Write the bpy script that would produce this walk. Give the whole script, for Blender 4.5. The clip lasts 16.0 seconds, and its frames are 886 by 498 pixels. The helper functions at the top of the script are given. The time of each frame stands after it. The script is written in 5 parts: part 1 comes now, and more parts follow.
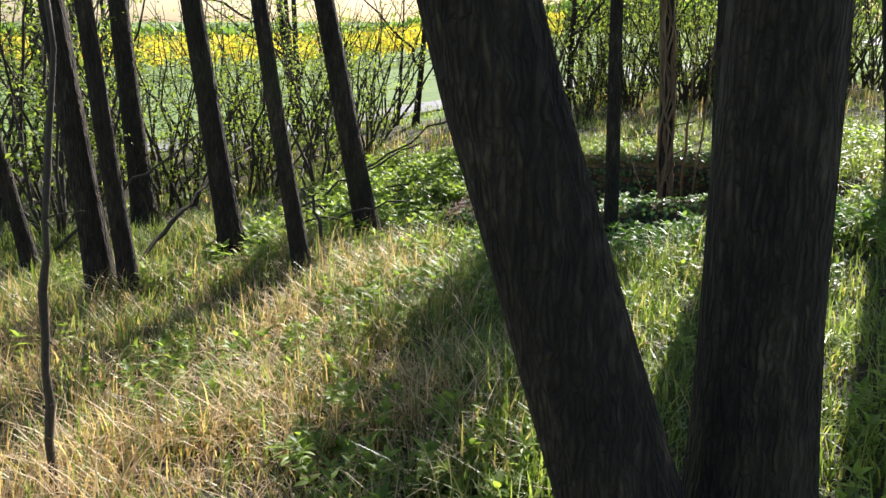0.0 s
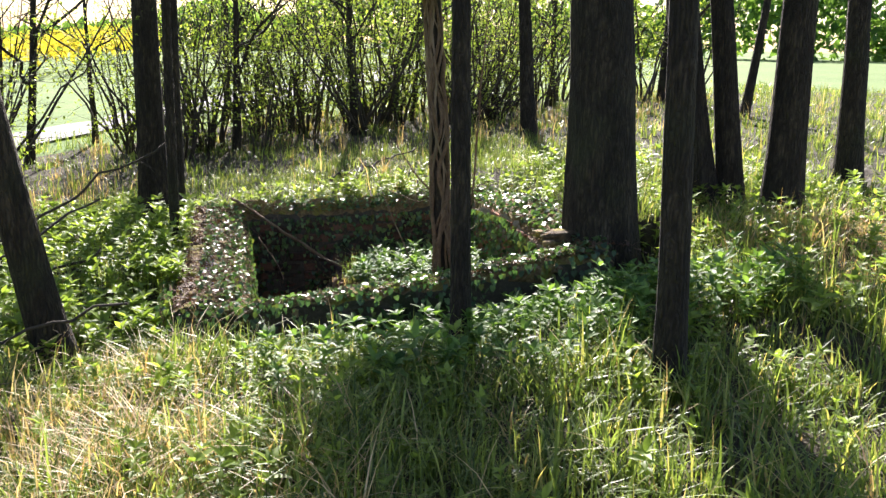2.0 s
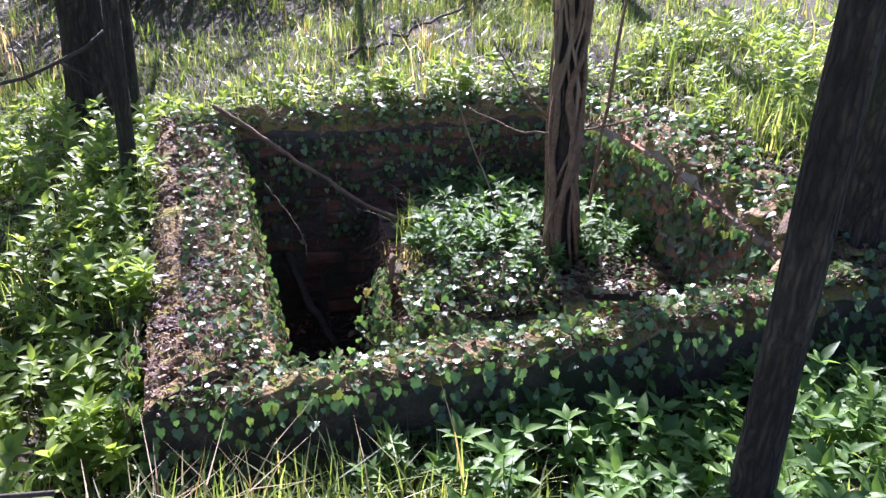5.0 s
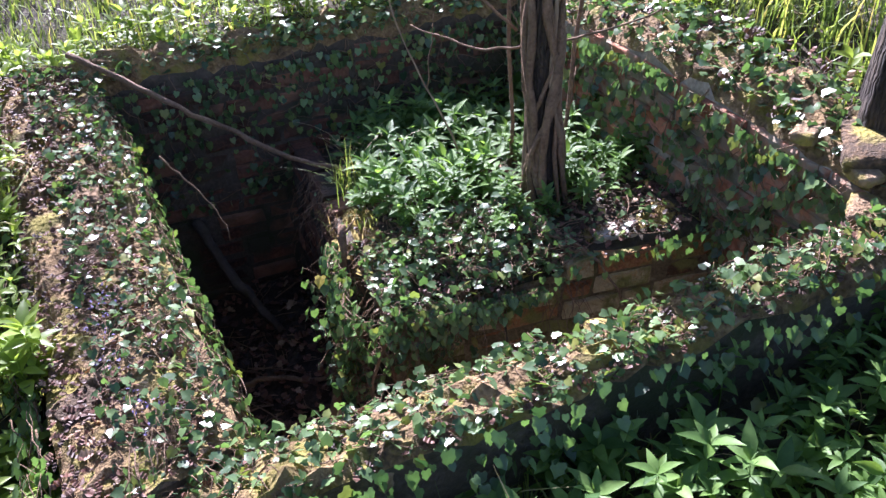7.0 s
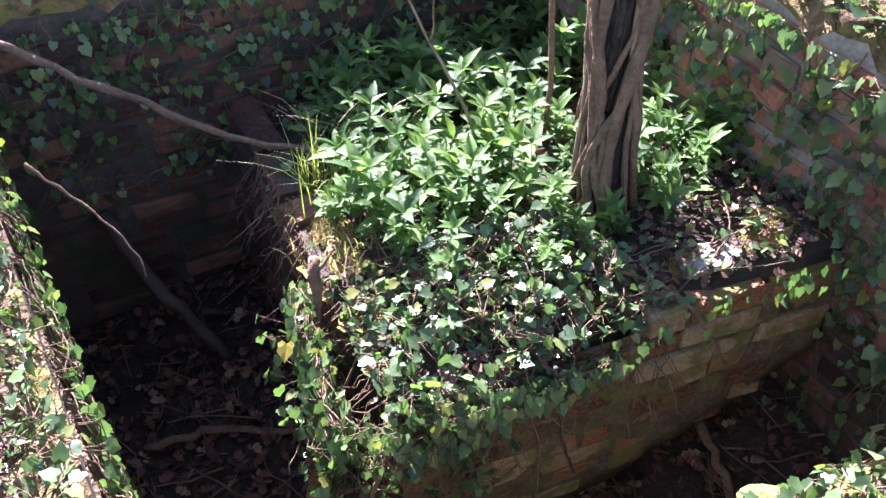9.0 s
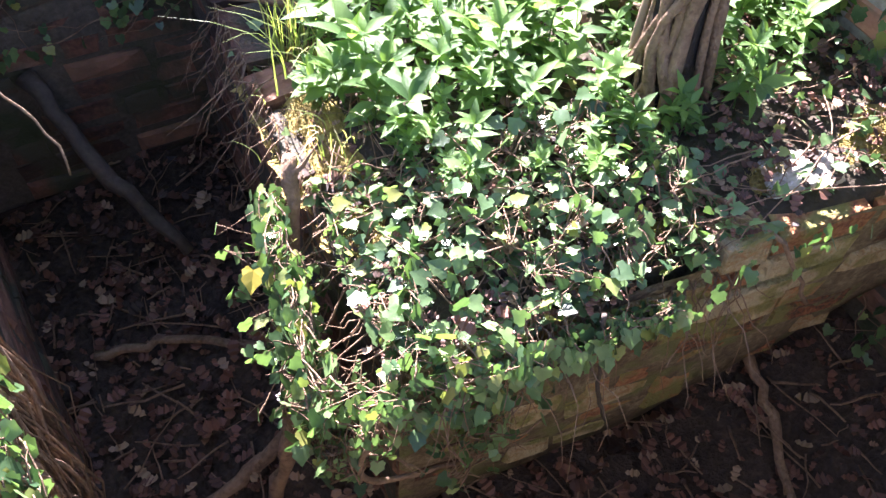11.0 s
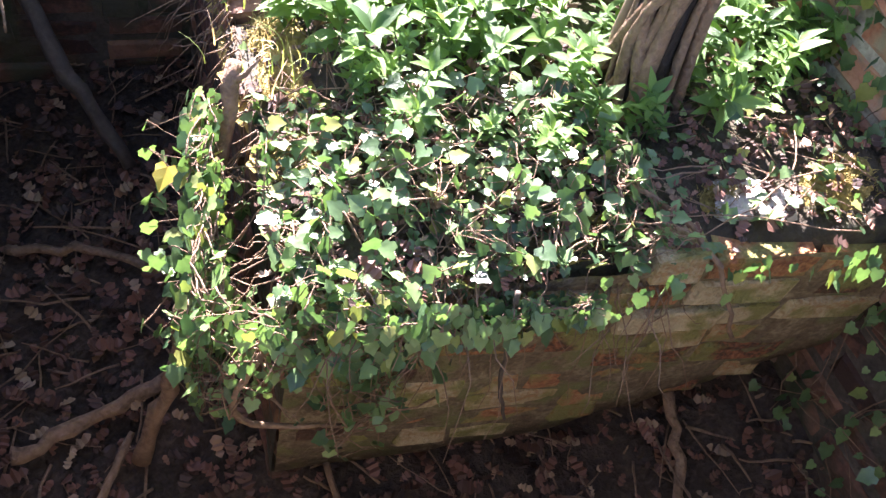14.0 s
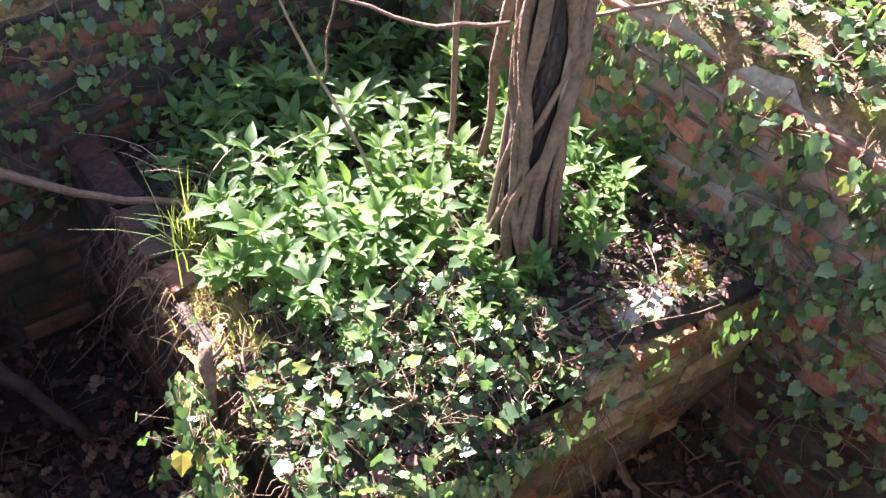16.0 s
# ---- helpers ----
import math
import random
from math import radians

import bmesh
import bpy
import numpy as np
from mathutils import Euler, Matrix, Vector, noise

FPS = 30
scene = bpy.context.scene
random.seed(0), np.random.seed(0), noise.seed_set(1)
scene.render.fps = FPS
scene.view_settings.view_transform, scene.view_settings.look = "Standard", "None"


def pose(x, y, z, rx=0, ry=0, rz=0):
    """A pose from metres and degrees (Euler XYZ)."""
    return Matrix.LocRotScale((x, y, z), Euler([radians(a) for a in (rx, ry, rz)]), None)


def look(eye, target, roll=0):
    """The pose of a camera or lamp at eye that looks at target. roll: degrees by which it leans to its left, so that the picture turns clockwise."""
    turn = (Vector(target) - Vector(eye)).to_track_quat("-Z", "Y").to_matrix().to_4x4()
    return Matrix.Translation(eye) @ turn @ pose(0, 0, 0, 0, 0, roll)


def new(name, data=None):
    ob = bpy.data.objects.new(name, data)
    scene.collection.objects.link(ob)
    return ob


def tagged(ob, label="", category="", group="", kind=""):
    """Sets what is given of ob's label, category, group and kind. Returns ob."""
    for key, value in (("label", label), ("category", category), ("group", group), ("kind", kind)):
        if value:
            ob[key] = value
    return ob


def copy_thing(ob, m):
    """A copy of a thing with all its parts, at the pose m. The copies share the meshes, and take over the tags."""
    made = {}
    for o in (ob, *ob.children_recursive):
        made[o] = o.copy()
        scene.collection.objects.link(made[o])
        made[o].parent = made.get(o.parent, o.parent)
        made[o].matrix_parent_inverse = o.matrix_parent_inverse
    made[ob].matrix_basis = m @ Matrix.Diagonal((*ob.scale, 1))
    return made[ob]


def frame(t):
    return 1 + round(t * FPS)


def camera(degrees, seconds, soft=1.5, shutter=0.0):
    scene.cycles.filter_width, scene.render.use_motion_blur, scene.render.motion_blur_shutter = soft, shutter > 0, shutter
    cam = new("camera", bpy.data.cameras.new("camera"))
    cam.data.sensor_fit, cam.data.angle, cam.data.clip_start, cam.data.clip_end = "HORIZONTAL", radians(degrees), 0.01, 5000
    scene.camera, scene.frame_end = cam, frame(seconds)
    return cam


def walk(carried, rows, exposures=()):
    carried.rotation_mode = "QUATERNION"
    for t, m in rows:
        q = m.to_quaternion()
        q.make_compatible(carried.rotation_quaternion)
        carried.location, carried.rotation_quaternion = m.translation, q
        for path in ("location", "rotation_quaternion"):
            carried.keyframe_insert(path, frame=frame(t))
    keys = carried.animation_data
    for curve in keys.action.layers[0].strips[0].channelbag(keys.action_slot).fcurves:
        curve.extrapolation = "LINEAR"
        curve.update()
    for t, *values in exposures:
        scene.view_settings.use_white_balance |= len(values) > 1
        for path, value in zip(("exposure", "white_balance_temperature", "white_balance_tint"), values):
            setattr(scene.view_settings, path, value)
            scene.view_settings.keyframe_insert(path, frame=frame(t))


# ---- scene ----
cam = camera(54.8, 16.0, soft=1.45)
METRES, EYE, TILT, LEAN, TURN = 8.4, 1.575, -15.0, 0.0, 0.0
ROWS = [
    (0.0, 0.0, 0.0, 0.0, 0.0, 0.0, -0.0),
    (0.5, -0.0357, 0.0521, 0.0111, -7.6, -1.4, 2.31),
    (1.0, -0.0628, 0.1176, 0.0186, -13.66, -2.29, 4.27),
    (1.5, -0.0818, 0.1853, 0.0437, -19.9, -1.2, 4.7),
    (2.0, -0.0881, 0.2501, 0.0566, -26.77, -0.15, 5.52),
    (2.5, -0.0763, 0.3246, 0.0557, -29.0, -5.34, 7.11),
    (3.0, -0.0555, 0.4028, 0.0715, -32.58, -12.83, 6.02),
    (3.5, -0.0427, 0.467, 0.1045, -33.4, -13.53, 4.99),
    (4.0, -0.0393, 0.4905, 0.1326, -29.63, -11.14, 4.11),
    (6.5, -0.0225, 0.5952, 0.1637, -36.36, -21.62, 8.72),
    (7.0, -0.0108, 0.627, 0.1666, -39.67, -23.97, 10.29),
    (7.5, 0.0009, 0.6601, 0.1614, -39.62, -24.91, 10.57),
    (8.0, 0.0284, 0.6967, 0.1566, -37.7, -27.34, 10.55),
    (8.5, 0.0431, 0.7195, 0.1651, -43.08, -30.9, 10.06),
    (11.0, 0.0833, 0.7859, 0.1467, -43.66, -43.51, 7.48),
    (11.5, 0.0784, 0.7861, 0.1475, -45.56, -48.04, 5.81),
    (12.0, 0.0773, 0.7847, 0.1541, -48.27, -48.1, 5.71),
    (12.5, 0.077, 0.7829, 0.1557, -49.37, -47.43, 5.31),
    (13.0, 0.0758, 0.7789, 0.1545, -45.64, -44.35, 3.62),
    (13.5, 0.0858, 0.7744, 0.1328, -38.89, -40.42, -1.25),
    (14.0, 0.0893, 0.7763, 0.1281, -36.07, -41.26, -2.95),
    (14.5, 0.0898, 0.7769, 0.1307, -36.76, -41.57, -1.82),
    (15.0, 0.0889, 0.7789, 0.133, -42.93, -42.45, 0.98),
    (15.5, 0.0838, 0.7779, 0.155, -52.34, -42.19, 4.5),
    (16.0, 0.0672, 0.7796, 0.1736, -55.25, -36.49, 6.19),
]
EXPOSURES = [(0.0, 1.42, 6350, 15), (1.0, 1.58, 6400, 13), (2.0, 1.8, 6500, 18), (3.0, 1.75, 6450, 21), (3.5, 2.1, 5850, 32), (4.2, 2.15, 5600, 36), (7.0, 2.25, 5600, 32), (8.7, 2.87, 5650, 37), (11.0, 3.66, 6000, 33), (12.5, 3.74, 6000, 33), (15.0, 3.82, 6250, 35), (16.0, 3.38, 6150, 39)]
walk(cam, [(t, pose(0, 0, EYE, TILT, LEAN, TURN) @ pose(METRES * x, METRES * y, METRES * z, 90 + pitch, roll, yaw)) for t, x, y, z, yaw, pitch, roll in ROWS], exposures=EXPOSURES)

# ---------------------------------------------------------------- light
SUN_EL, SUN_DIR = 35.0, Vector((0.385, 0.923, 0.0)).normalized()   # towards the sun, on the ground
world = bpy.data.worlds.new("sky")
scene.world = world
world.use_nodes = True
wn = world.node_tree
sky = wn.nodes.new("ShaderNodeTexSky")
sky.sky_type, sky.sun_disc = "NISHITA", False
sky.sun_elevation = radians(SUN_EL)
sky.sun_rotation = math.atan2(SUN_DIR.x, SUN_DIR.y)
wn.links.new(sky.outputs[0], wn.nodes["Background"].inputs[0])
wn.nodes["Background"].inputs[1].default_value = 0.057
sun_data = bpy.data.lights.new("sun", "SUN")
sun_data.energy, sun_data.angle, sun_data.color = 5.0, radians(0.53), (1.0, 0.95, 0.88)
sun = new("sun", sun_data)
to_sun = Vector((SUN_DIR.x * math.cos(radians(SUN_EL)), SUN_DIR.y * math.cos(radians(SUN_EL)), math.sin(radians(SUN_EL))))
sun.matrix_world = look(to_sun * 30, (0, 0, 0))

# ---------------------------------------------------------------- materials
def ramp(nt, fac, stops):
    n = nt.nodes.new("ShaderNodeValToRGB")
    while len(n.color_ramp.elements) < len(stops):
        n.color_ramp.elements.new(0.5)
    for e, (p, c) in zip(n.color_ramp.elements, stops):
        e.position, e.color = p, (*c, 1)
    nt.links.new(fac, n.inputs[0])
    return n.outputs[0]


def noise_tex(nt, scale, detail=4, stretch=None, rough=0.55):
    n = nt.nodes.new("ShaderNodeTexNoise")
    n.inputs["Scale"].default_value, n.inputs["Detail"].default_value = scale, detail
    n.inputs["Roughness"].default_value = rough
    co = nt.nodes.new("ShaderNodeTexCoord").outputs["Object"]
    if stretch:
        m = nt.nodes.new("ShaderNodeMapping")
        m.inputs["Scale"].default_value = stretch
        nt.links.new(co, m.inputs[0])
        co = m.outputs[0]
    nt.links.new(co, n.inputs["Vector"])
    return n.outputs[0]


def mix_col(nt, fac, a, b, mode="MIX"):
    n = nt.nodes.new("ShaderNodeMix")
    n.data_type, n.blend_type = "RGBA", mode
    for sock, v in ((n.inputs[0], fac), (n.inputs[6], a), (n.inputs[7], b)):
        if isinstance(v, (int, float)):
            sock.default_value = v
        elif isinstance(v, tuple):
            sock.default_value = (*v, 1)
        else:
            nt.links.new(v, sock)
    return n.outputs[2]


def start_mat(name):
    m = bpy.data.materials.new(name)
    m.use_nodes = True
    return m, m.node_tree, m.node_tree.nodes["Principled BSDF"]


def bump(nt, bsdf, height, strength, dist):
    b = nt.nodes.new("ShaderNodeBump")
    b.inputs["Strength"].default_value, b.inputs["Distance"].default_value = strength, dist
    nt.links.new(height, b.inputs["Height"])
    nt.links.new(b.outputs[0], bsdf.inputs["Normal"])


def rough_mat(name, stops, scale, fine, rough=0.9, dist=0.01, stretch=None, stain=None, stain_at=(0.55, 0.68), stain_scale=3.0, per_object=False, furrow=0.0, vary=0.44):
    """Earth, brick, stone, bark: a colour ramp over two noises, a stain on top, and relief."""
    m, nt, b = start_mat(name)
    coarse, grain = noise_tex(nt, scale, 5, stretch), noise_tex(nt, fine, 6, stretch)
    f = nt.nodes.new("ShaderNodeMath")
    f.operation = "MULTIPLY_ADD"
    f.inputs[1].default_value = 0.5
    nt.links.new(coarse, f.inputs[0])
    h = nt.nodes.new("ShaderNodeMath")
    h.operation = "MULTIPLY"
    h.inputs[1].default_value = 0.5
    nt.links.new(grain, h.inputs[0])
    nt.links.new(h.outputs[0], f.inputs[2])
    fac = f.outputs[0]
    if per_object:
        r = nt.nodes.new("ShaderNodeObjectInfo").outputs["Random"]
        a = nt.nodes.new("ShaderNodeMath")
        a.operation = "MULTIPLY_ADD"
        a.inputs[1].default_value, a.inputs[2].default_value = vary, -vary / 2
        nt.links.new(r, a.inputs[0])
        s = nt.nodes.new("ShaderNodeMath")
        nt.links.new(fac, s.inputs[0])
        nt.links.new(a.outputs[0], s.inputs[1])
        fac = s.outputs[0]
    col = ramp(nt, fac, stops)
    if stain:
        w = nt.nodes.new("ShaderNodeTexNoise")
        w.inputs["Scale"].default_value, w.inputs["Detail"].default_value = stain_scale, 5
        nt.links.new(nt.nodes.new("ShaderNodeNewGeometry").outputs["Position"], w.inputs["Vector"])
        mask = ramp(nt, w.outputs[0], [(stain_at[0], (0, 0, 0)), (stain_at[1], (1, 1, 1))])
        col = mix_col(nt, mask, col, stain)
    height = grain
    if furrow:
        vo = nt.nodes.new("ShaderNodeTexVoronoi")
        vo.feature = "DISTANCE_TO_EDGE"
        vo.inputs["Scale"].default_value = furrow
        mp = nt.nodes.new("ShaderNodeMapping")
        mp.inputs["Scale"].default_value = (1, 1, 0.1)
        wob = mix_col(nt, 0.05, nt.nodes.new("ShaderNodeTexCoord").outputs["Object"], noise_tex(nt, 9, 3))
        nt.links.new(wob, mp.inputs[0])
        nt.links.new(mp.outputs[0], vo.inputs["Vector"])
        crack = ramp(nt, vo.outputs["Distance"], [(0.0, (0, 0, 0)), (0.3, (1, 1, 1))])
        col = mix_col(nt, 0.5, col, crack, "MULTIPLY")
        height = mix_col(nt, 0.4, grain, crack)
    nt.links.new(col, b.inputs["Base Color"])
    b.inputs["Roughness"].default_value = rough
    bump(nt, b, height, 0.9, dist)
    return m


def leaf_mat(name, dark, light, rough=0.45, glow=0.35, tint=None, veins=False, per_object=False, shine=0.5, through_tint=(1.75, 1.7, 0.85)):
    """Leaves and blades: colour by island, light shining through."""
    m, nt, b = start_mat(name)
    g = nt.nodes.new("ShaderNodeNewGeometry")
    stops = [(0.0, dark), (0.85, light)] + ([(0.97, tint)] if tint else [])
    col = ramp(nt, nt.nodes.new("ShaderNodeObjectInfo").outputs["Random"] if per_object else g.outputs["Random Per Island"], stops)
    n = noise_tex(nt, 60 if veins else 25, 3)
    col = mix_col(nt, 0.35, col, ramp(nt, n, [(0.3, (0.35, 0.35, 0.35)), (0.7, (1.0, 1.0, 1.0))]), "MULTIPLY")
    nt.links.new(col, b.inputs["Base Color"])
    b.inputs["Roughness"].default_value, b.inputs["Specular IOR Level"].default_value = rough, shine
    bump(nt, b, n, 0.35, 0.004)
    t = nt.nodes.new("ShaderNodeBsdfTranslucent")
    nt.links.new(mix_col(nt, 1.0, col, through_tint, "MULTIPLY"), t.inputs[0])
    mx = nt.nodes.new("ShaderNodeMixShader")
    mx.inputs[0].default_value = glow
    nt.links.new(b.outputs[0], mx.inputs[1])
    nt.links.new(t.outputs[0], mx.inputs[2])
    nt.links.new(mx.outputs[0], nt.nodes["Material Output"].inputs[0])
    return m


SOIL = rough_mat("soil", [(0.3, (0.02, 0.015, 0.009)), (0.5, (0.045, 0.035, 0.019)), (0.7, (0.05, 0.06, 0.02))], 3, 40, 0.95, 0.02)
MEADOW = rough_mat("meadow", [(0.3, (0.07, 0.13, 0.02)), (0.55, (0.11, 0.19, 0.035)), (0.75, (0.17, 0.19, 0.065))], 0.3, 4, 0.95, 0.05)
BARK = rough_mat("bark", [(0.34, (0.014, 0.01, 0.007)), (0.5, (0.046, 0.034, 0.023)), (0.68, (0.13, 0.099, 0.068))], 9, 46, 0.95, 0.04, (1, 1, 0.3), (0.065, 0.068, 0.032), (0.56, 0.75), 2.0, furrow=62.0)
BARK_PALE = rough_mat("pale_bark", [(0.25, (0.09, 0.06, 0.035)), (0.5, (0.25, 0.175, 0.11)), (0.72, (0.38, 0.3, 0.21))], 6, 34, 0.85, 0.01, (1, 1, 0.2), (0.12, 0.12, 0.06), (0.56, 0.75), 3.0)
TWIG = rough_mat("twig", [(0.3, (0.08, 0.05, 0.028)), (0.6, (0.23, 0.148, 0.088)), (0.8, (0.34, 0.25, 0.17))], 14, 90, 0.9, 0.01)
TWIG_DARK = rough_mat("dark_twig", [(0.3, (0.025, 0.02, 0.015)), (0.6, (0.07, 0.055, 0.04)), (0.8, (0.13, 0.105, 0.08))], 8, 60, 0.85, 0.004)
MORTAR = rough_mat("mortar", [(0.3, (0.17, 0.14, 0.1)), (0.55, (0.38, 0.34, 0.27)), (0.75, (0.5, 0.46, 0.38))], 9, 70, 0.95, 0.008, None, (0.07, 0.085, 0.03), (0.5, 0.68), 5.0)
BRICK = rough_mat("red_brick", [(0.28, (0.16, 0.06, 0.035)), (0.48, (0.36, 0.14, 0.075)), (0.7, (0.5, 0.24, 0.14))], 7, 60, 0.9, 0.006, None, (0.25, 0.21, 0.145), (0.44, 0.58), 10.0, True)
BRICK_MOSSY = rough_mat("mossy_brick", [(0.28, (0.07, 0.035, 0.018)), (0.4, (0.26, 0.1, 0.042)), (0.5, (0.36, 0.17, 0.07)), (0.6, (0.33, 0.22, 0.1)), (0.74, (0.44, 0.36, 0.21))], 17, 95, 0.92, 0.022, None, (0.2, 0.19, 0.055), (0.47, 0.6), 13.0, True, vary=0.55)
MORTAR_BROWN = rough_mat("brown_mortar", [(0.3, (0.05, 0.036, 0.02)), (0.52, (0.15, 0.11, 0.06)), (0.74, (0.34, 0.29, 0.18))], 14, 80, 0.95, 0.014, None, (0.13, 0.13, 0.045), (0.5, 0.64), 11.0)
# mortar with the pit's shade put into its colour
MORTAR_SHADED = rough_mat("shaded_mortar", [(0.3, (0.035, 0.028, 0.02)), (0.55, (0.085, 0.07, 0.052)), (0.75, (0.15, 0.13, 0.1))], 9, 70, 0.9, 0.01, None, (0.035, 0.045, 0.018), (0.5, 0.66), 5.0)
# red brick darkened likewise: the shade is in the base colour
BRICK_SHADED = rough_mat("shaded_brick", [(0.28, (0.04, 0.02, 0.013)), (0.48, (0.13, 0.055, 0.032)), (0.7, (0.22, 0.11, 0.065))], 7, 60, 0.85, 0.008, None, (0.05, 0.05, 0.03), (0.46, 0.62), 5.0, True, vary=0.6)
STONE = rough_mat("weathered_stone", [(0.3, (0.06, 0.04, 0.022)), (0.5, (0.19, 0.12, 0.06)), (0.72, (0.33, 0.24, 0.14))], 14, 60, 0.95, 0.03, None, (0.3, 0.26, 0.05), (0.52, 0.66), 8.0, True)
WALL_TOP = rough_mat("wall_top_crust", [(0.3, (0.05, 0.036, 0.02)), (0.48, (0.2, 0.13, 0.06)), (0.62, (0.34, 0.24, 0.11)), (0.75, (0.42, 0.36, 0.26))], 16, 70, 0.95, 0.03, None, (0.22, 0.19, 0.04), (0.5, 0.62), 9.0)
MOSS = rough_mat("moss", [(0.3, (0.1, 0.08, 0.02)), (0.5, (0.26, 0.2, 0.05)), (0.7, (0.42, 0.33, 0.11))], 14, 120, 0.95, 0.012)
LITTER = rough_mat("litter_soil", [(0.3, (0.012, 0.009, 0.006)), (0.5, (0.04, 0.028, 0.019)), (0.7, (0.09, 0.062, 0.042))], 12, 70, 0.95, 0.02)
ASPHALT = rough_mat("worn_asphalt", [(0.3, (0.12, 0.12, 0.13)), (0.6, (0.2, 0.2, 0.215))], 2, 40, 0.8, 0.004)
IVY = leaf_mat("ivy_leaf", (0.036, 0.08, 0.036), (0.175, 0.28, 0.1), 0.34, 0.27, (0.22, 0.24, 0.06), True, shine=0.5, through_tint=(1.35, 1.6, 0.8))
IVY_ONE = leaf_mat("ivy_single_leaf", (0.045, 0.095, 0.04), (0.175, 0.28, 0.1), 0.34, 0.27, None, True, True, 0.5, (1.35, 1.6, 0.8))
HERB = leaf_mat("herb_leaf", (0.055, 0.125, 0.035), (0.18, 0.31, 0.08), 0.5, 0.4, None, True, shine=0.25)
HERB_ONE = leaf_mat("herb_single_leaf", (0.055, 0.125, 0.04), (0.17, 0.3, 0.08), 0.42, 0.4, None, True, True, 0.25)
NETTLE = leaf_mat("nettle_leaf", (0.11, 0.18, 0.04), (0.28, 0.39, 0.085), 0.45, 0.52, shine=0.3)
GRASS = leaf_mat("grass_blade", (0.05, 0.095, 0.024), (0.27, 0.36, 0.1), 0.42, 0.45, (0.44, 0.4, 0.17))
DRY = leaf_mat("dry_grass", (0.32, 0.21, 0.11), (0.74, 0.57, 0.36), 0.55, 0.38)
TREE_LEAF = leaf_mat("spring_leaf", (0.11, 0.18, 0.03), (0.27, 0.36, 0.08), 0.5, 0.55)
DEAD_LEAF = leaf_mat("dead_leaf", (0.03, 0.017, 0.01), (0.2, 0.092, 0.06), 0.6, 0.12, (0.34, 0.24, 0.15))
PALE_STONE = rough_mat("pale_stone", [(0.3, (0.26, 0.22, 0.17)), (0.5, (0.46, 0.42, 0.35)), (0.72, (0.6, 0.56, 0.48))], 14, 60, 0.95, 0.02, None, (0.2, 0.19, 0.07), (0.56, 0.7), 8.0)
RAPE = leaf_mat("rape_flower", (0.48, 0.4, 0.05), (0.68, 0.56, 0.08), 0.7, 0.4)
VIOLET = leaf_mat("violet_flower", (0.2, 0.16, 0.42), (0.36, 0.3, 0.62), 0.6, 0.3)

# ---------------------------------------------------------------- mesh tools
rng = np.random.default_rng(7)


def mesh_of(name, verts, faces, material, smooth=True):
    me = bpy.data.meshes.new(name)
    me.from_pydata(verts, [], faces)
    me.update()
    if smooth:
        me.shade_smooth()
    me.materials.append(material)
    return me


def part(name, vf, material, parent=None, label="", smooth=True, kind=""):
    """One mesh object, under a thing or a part when parent is given."""
    ob = new(name, mesh_of(name, vf[0], vf[1], material, smooth))
    if parent is not None:
        ob.parent = parent
    return tagged(ob, label, kind=kind)


def thing(name, label, category, group="", kind="", at=(0, 0, 0)):
    ob = tagged(new(name), label, category, group, kind)
    ob.location = at
    return ob


def join(pieces):
    V, F, n = [], [], 0
    for v, f in pieces:
        V.append(np.asarray(v, float))
        F.append(np.asarray(f, int) + n)
        n += len(v)
    return np.concatenate(V), np.concatenate(F)


def tube(points, radii, sides=8, rough=0.0, seed=0, ridges=0.0):
    """A round, tapered, uneven limb along a line of points; quads."""
    P, r = np.asarray(points, float), np.asarray(radii, float)
    t = np.gradient(P, axis=0)
    t /= np.linalg.norm(t, axis=1)[:, None] + 1e-9
    ref = np.array([0.0, 0, 1]) if abs(t[0][2]) < 0.7 else np.array([1.0, 0, 0])
    a = np.cross(t, ref)
    a /= np.linalg.norm(a, axis=1)[:, None] + 1e-9
    b = np.cross(t, a)
    th = np.arange(sides) * 2 * np.pi / sides
    k = r[:, None] * np.ones(sides)
    if rough:
        g = np.random.default_rng(seed)
        k = k * (1 + rough * g.standard_normal((len(P), sides)) * 0.5 + rough * g.standard_normal(sides))
    if ridges:
        k = k * (1 + ridges * np.sin(th * (sides // 4) + np.arange(len(P))[:, None] * 0.35))
    V = P[:, None] + a[:, None] * (np.cos(th) * k)[..., None] + b[:, None] * (np.sin(th) * k)[..., None]
    V = V.reshape(-1, 3)
    i, j = np.meshgrid(np.arange(len(P) - 1), np.arange(sides), indexing="ij")
    j2 = (j + 1) % sides
    F = np.stack([i * sides + j, i * sides + j2, (i + 1) * sides + j2, (i + 1) * sides + j], -1).reshape(-1, 4)
    # close both ends
    V = np.concatenate([V, P[:1], P[-1:]])
    n, e = len(V), (len(P) - 1) * sides
    jj = np.arange(0, sides, 2)
    c0 = np.stack([np.full_like(jj, n - 2), (jj + 2) % sides, (jj + 1) % sides, jj], -1)
    c1 = np.stack([np.full_like(jj, n - 1), e + jj, e + (jj + 1) % sides, e + (jj + 2) % sides], -1)
    return V, np.concatenate([F, c0, c1])


